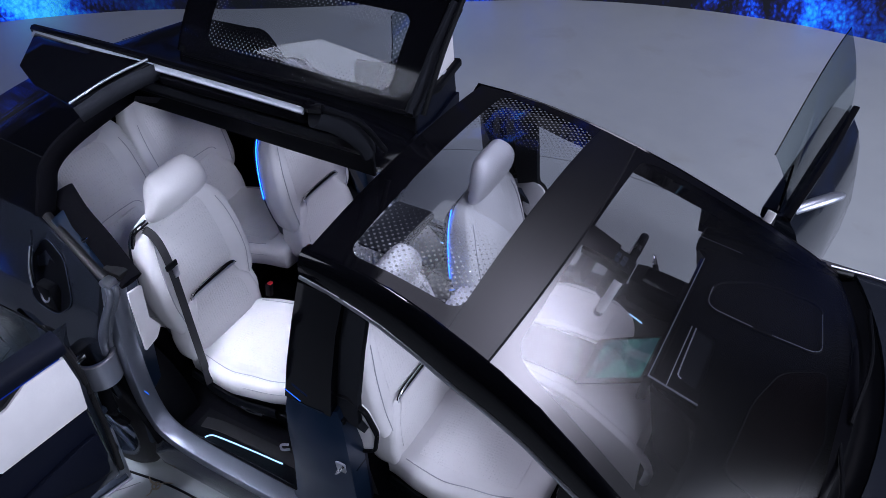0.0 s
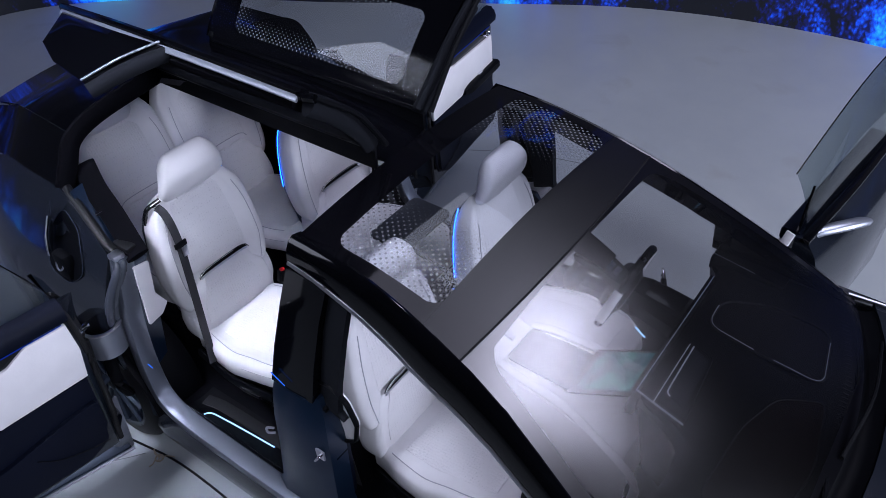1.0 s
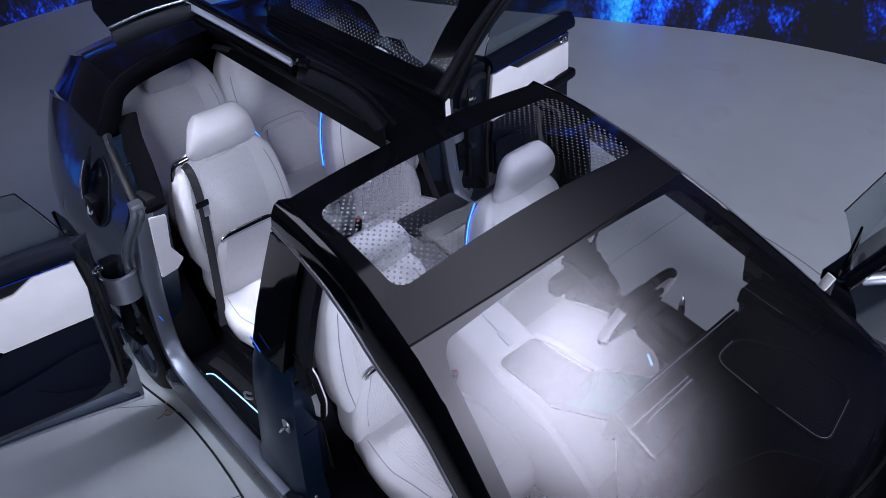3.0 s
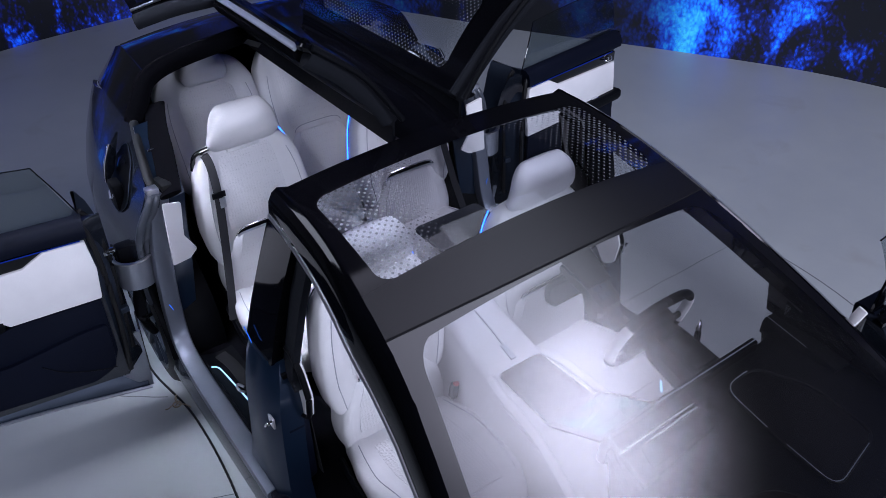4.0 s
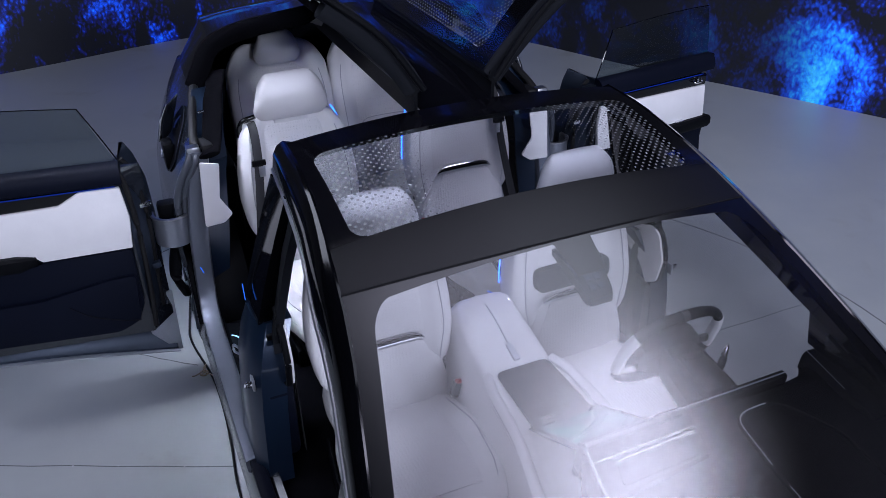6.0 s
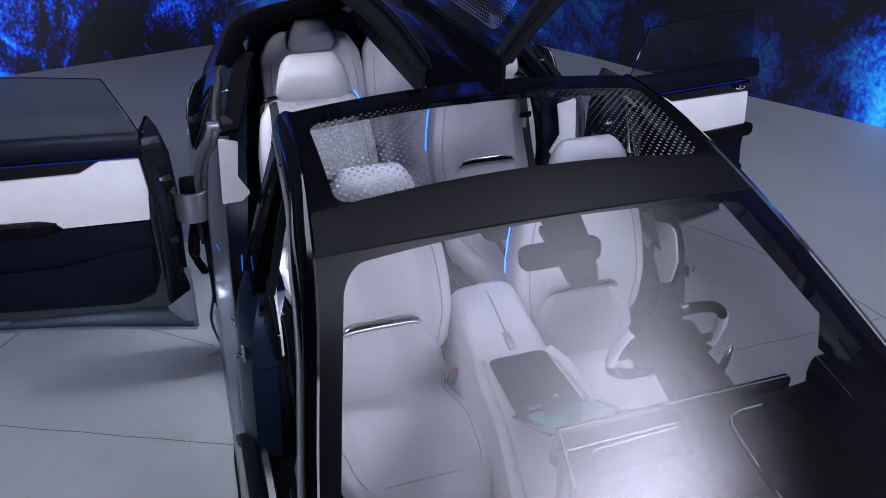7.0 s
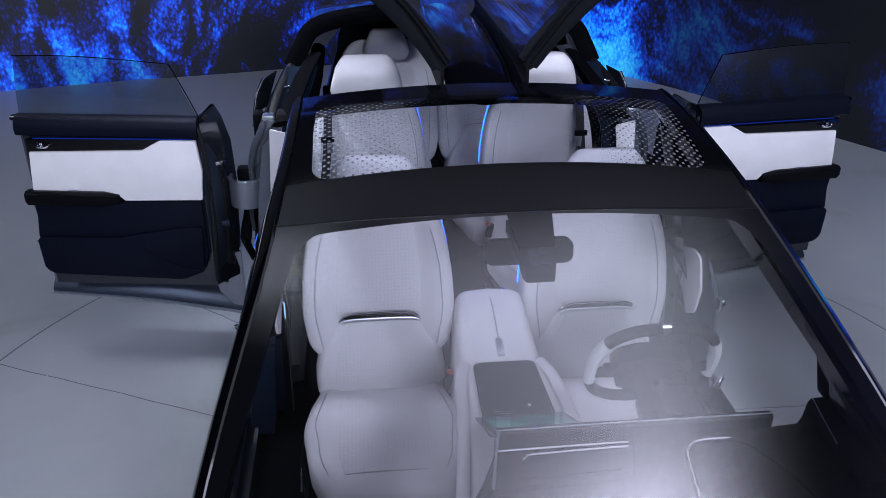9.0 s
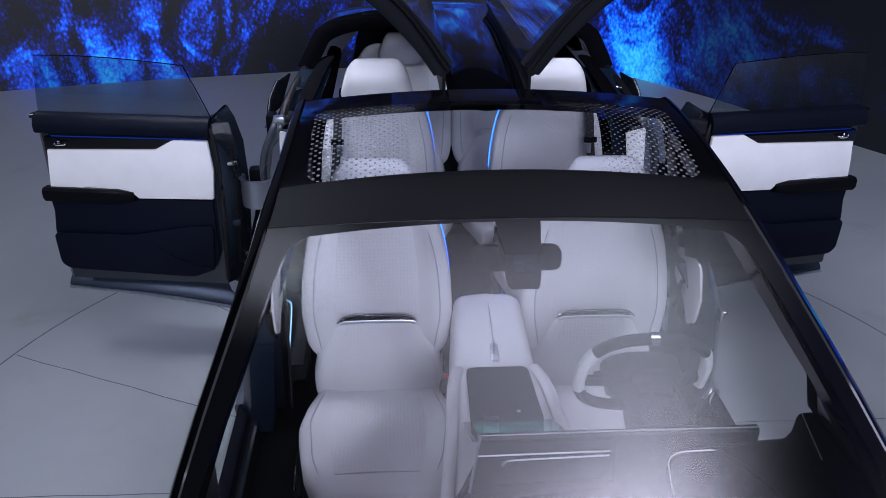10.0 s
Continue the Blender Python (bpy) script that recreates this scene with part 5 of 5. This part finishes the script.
    if not low:
        add("slot_lip", sweep([(x, yy(z) - 0.010, z) for x, z in ((-0.140, 0.843), (-0.11, 0.850), (0.0, 0.852), (0.11, 0.850), (0.140, 0.843))], 0.004, 0.007, 8), SILVER, "satin lower lip", sl)
    # head restraint
    hy = lambda z: (0.352 if not low else 0.318) + (z - 1.3) * 0.02 - 0.030 * math.sin((z - 1.25) / 0.23 * math.pi)
    hz0, hz1 = (1.235, 1.452) if not low else (1.235, 1.405)
    add("headrest", lobe(hz0, hz1, hy, lambda z: table([(hz0, 0.138), (hz0 + 0.05, 0.158), (0.5 * (hz0 + hz1), 0.146), (hz1 - 0.05, 0.130), (hz1, 0.100)], z)[0] * (0.80 if low else 1.08), lambda z: table([(hz0, 0.05), (hz0 + 0.07, 0.095), (hz1 - 0.07, 0.12), (hz1, 0.085)], z)[0], 16, 28, 0.62), LEATHER, "white leather head restraint")
    add("headrest_neck", block((0.16, 0.055, 0.09), (0, 0.385, 1.25), 0.015), LEATHER)
    # cushion
    cw = lambda y: table([(-0.365, 0.17), (-0.34, 0.205), (-0.2, 0.255), (0.0, 0.284), (0.14, 0.262), (0.26, 0.225)], y)[0]
    cz = lambda y: table([(-0.365, 0.572), (-0.34, 0.598), (-0.28, 0.612), (-0.1, 0.600), (0.1, 0.575), (0.26, 0.555)], y)[0]
    loops = []
    for y in [-0.368, -0.362, -0.345, -0.31] + span(-0.26, 0.28, 12):
        ring = []
        for i in range(32):
            a = 2 * math.pi * i / 32
            ca, sa = math.cos(a), math.sin(a)
            u, v = math.copysign(abs(ca) ** 0.5, ca), math.copysign(abs(sa) ** 0.5, sa)
            f = 0.72 if y < -0.365 else 1.0
            z = cz(y) - 0.065 + 0.065 * v * f
            if sa > 0:
                z += 0.024 * max(0.0, min(1.0, (abs(u) - 0.62) / 0.25)) * (1 if y > -0.3 else 0.3)
            ring.append((u * cw(y), y, z))
        loops.append(ring)
    cu = cushion[0] = add("cushion", loft(loops), LEATHER, "white leather cushion")
    add("cushion_insert", sheet(lambda u, y: (u * (cw(y) * 0.64 - 0.01), y, cz(y) + 0.0045 - 0.006 * u * u), span(-1, 1, 11), span(-0.27, 0.17, 13), -0.006), INSERT, "perforated white insert", cu)
    for s in (-1, 1):
        add("seam", sweep([(s * cw(y) * 0.84, y, cz(y) + 0.0125) for y in (-0.28, -0.2, -0.1, 0.0, 0.1, 0.2)], 0.0022), STITCH, "", cu)
        add("seam", sweep([(s * cw(y) * 0.985, y, cz(y) - 0.032) for y in (-0.30, -0.2, -0.05, 0.1, 0.2)], 0.0022), STITCH, "", cu)
    if not low:
        add("base", loft([[(-w, y, 0.47), (w, y, 0.47), (w - 0.02, y, 0.375), (-w + 0.02, y, 0.375)] for y, w in ((-0.30, 0.20), (0.0, 0.235), (0.26, 0.22))]), PLASTIC, "black seat base")
        add("base_light", sweep([(0.17 * u, -0.338 + 0.03 * u * u, 0.468) for u in span(-1, 1, 5)], 0.003), LED_GLINT_BLUE, "blue light under the cushion")
        for s in (-1, 1):
            add("side_valance", sweep([(s * 0.262, -0.24, 0.465), (s * 0.285, 0.0, 0.455), (s * 0.26, 0.25, 0.47)], 0.012, 0.03, 8), PLASTIC)
            add("adjuster", sweep([(s * 0.288, -0.18, 0.452), (s * 0.292, -0.10, 0.446), (s * 0.292, -0.06, 0.45)], 0.008, 0.010, 8), CHROME)
        add("back_shell", lobe(0.60, 1.20, lambda z: lean(z) + 0.055, lambda z: half(max(z, 0.7)) * 0.93, lambda z: 0.07, 12, 24, 0.5), JAMB, "grey back shell")
        add("buckle", block((0.028, 0.03, 0.07), (inboard * 0.245, 0.18, 0.62), 0.006, (0, 12, 0)), PLASTIC)
        add("buckle_button", block((0.022, 0.018, 0.012), (inboard * 0.252, 0.172, 0.66), 0.003, (0, 12, 0)), RED, "red buckle button")
    if belt_side:
        s = belt_side
        strap = add("seat_belt", sweep([(s * 0.19, 0.44, 1.19), (s * 0.185, 0.36, 1.235), (s * 0.185, 0.30, 1.20), (s * 0.19, 0.262, 1.09), (s * 0.205, 0.235, 0.95), (s * 0.235, 0.19, 0.75), (s * 0.262, 0.15, 0.60), (s * 0.285, 0.12, 0.50)], 0.021, 0.0022, 8, up=(0, -1, 0.25)), BELT, "black seat belt")
        add("tongue", block((0.062, 0.010, 0.028), (s * 0.19, 0.252, 1.085), 0.004), PLASTIC, "", strap)
        add("tongue_plate", block((0.028, 0.006, 0.05), (s * 0.180, 0.246, 1.045), 0.002), SILVER, "", strap)
        add("belt_guide", sweep([(s * 0.235, 0.40, 1.16), (s * 0.222, 0.38, 1.235), (s * 0.16, 0.36, 1.262)], 0.013, 0.010, 8), BLACK, "black belt guide")
    return seat


SEATS = "seats of the car"
front = car_seat("captain_chair", "white leather front seat with perforated insert and blue edge light", SEATS)
front.location = (-0.405, 0.1, 0.375)
driver = car_seat("captain_chair", "white leather driver seat behind the steering wheel", SEATS, 0, False, -1)
driver.location = (0.405, 0.1, 0.375)
tray = part("tray_table", plate(rounded([(-0.225, 0.62), (0.155, 0.62), (0.155, 0.86), (-0.225, 0.86)], 0.035, 5), 0.018, lambda a, b, c: (a, b, 0.475 + c), 0.004), TRAY, driver, "dark grey fold-out tray table")
for sx in (-0.17, 0.10):
    part("arm", sweep([(sx, 0.36, 0.40), (sx, 0.48, 0.44), (sx, 0.66, 0.468)], 0.012, 0.010, 8), PLASTIC, tray)
second = car_seat("captain_chair", "white leather captain seat with black belt in the second row", SEATS, -1)
second.location = (-0.405, 1.18, 0.452)
second_left = car_seat("captain_chair", "white leather captain seat with black belt in the second row", SEATS, 1, False, -1)
second_left.location = (0.415, 1.18, 0.452)
third = car_seat("captain_chair", "white leather third-row seat with low head restraint", SEATS, 0, True)
third.location = (-0.28, 1.86, 0.47)
copy_thing(third, pose(0.28, 1.86, 0.47))
for x in (-0.405, 0.415):
    part("seat_plinth", block((0.44, 0.5, 0.10), (x, 1.08, 0.42), 0.02), PLASTIC, car)
part("bench_plinth", block((1.16, 0.56, 0.20), (0, 1.85, 0.46), 0.03), CARPET, car)
part("rear_bulkhead", block((1.3, 0.04, 0.7), (0, 2.46, 0.75), 0.02), SUEDE, car)
for s in (-1, 1):
    part("rear_side_trim", block((0.14, 0.75, 0.55), (s * 0.70, 2.10, 0.72), 0.05), PLASTIC, car)
    part("rear_side_pad", block((0.08, 0.62, 0.42), (s * 0.70, 2.12, 1.16), 0.04, (0, -s * 14, 0)), LINING, car)
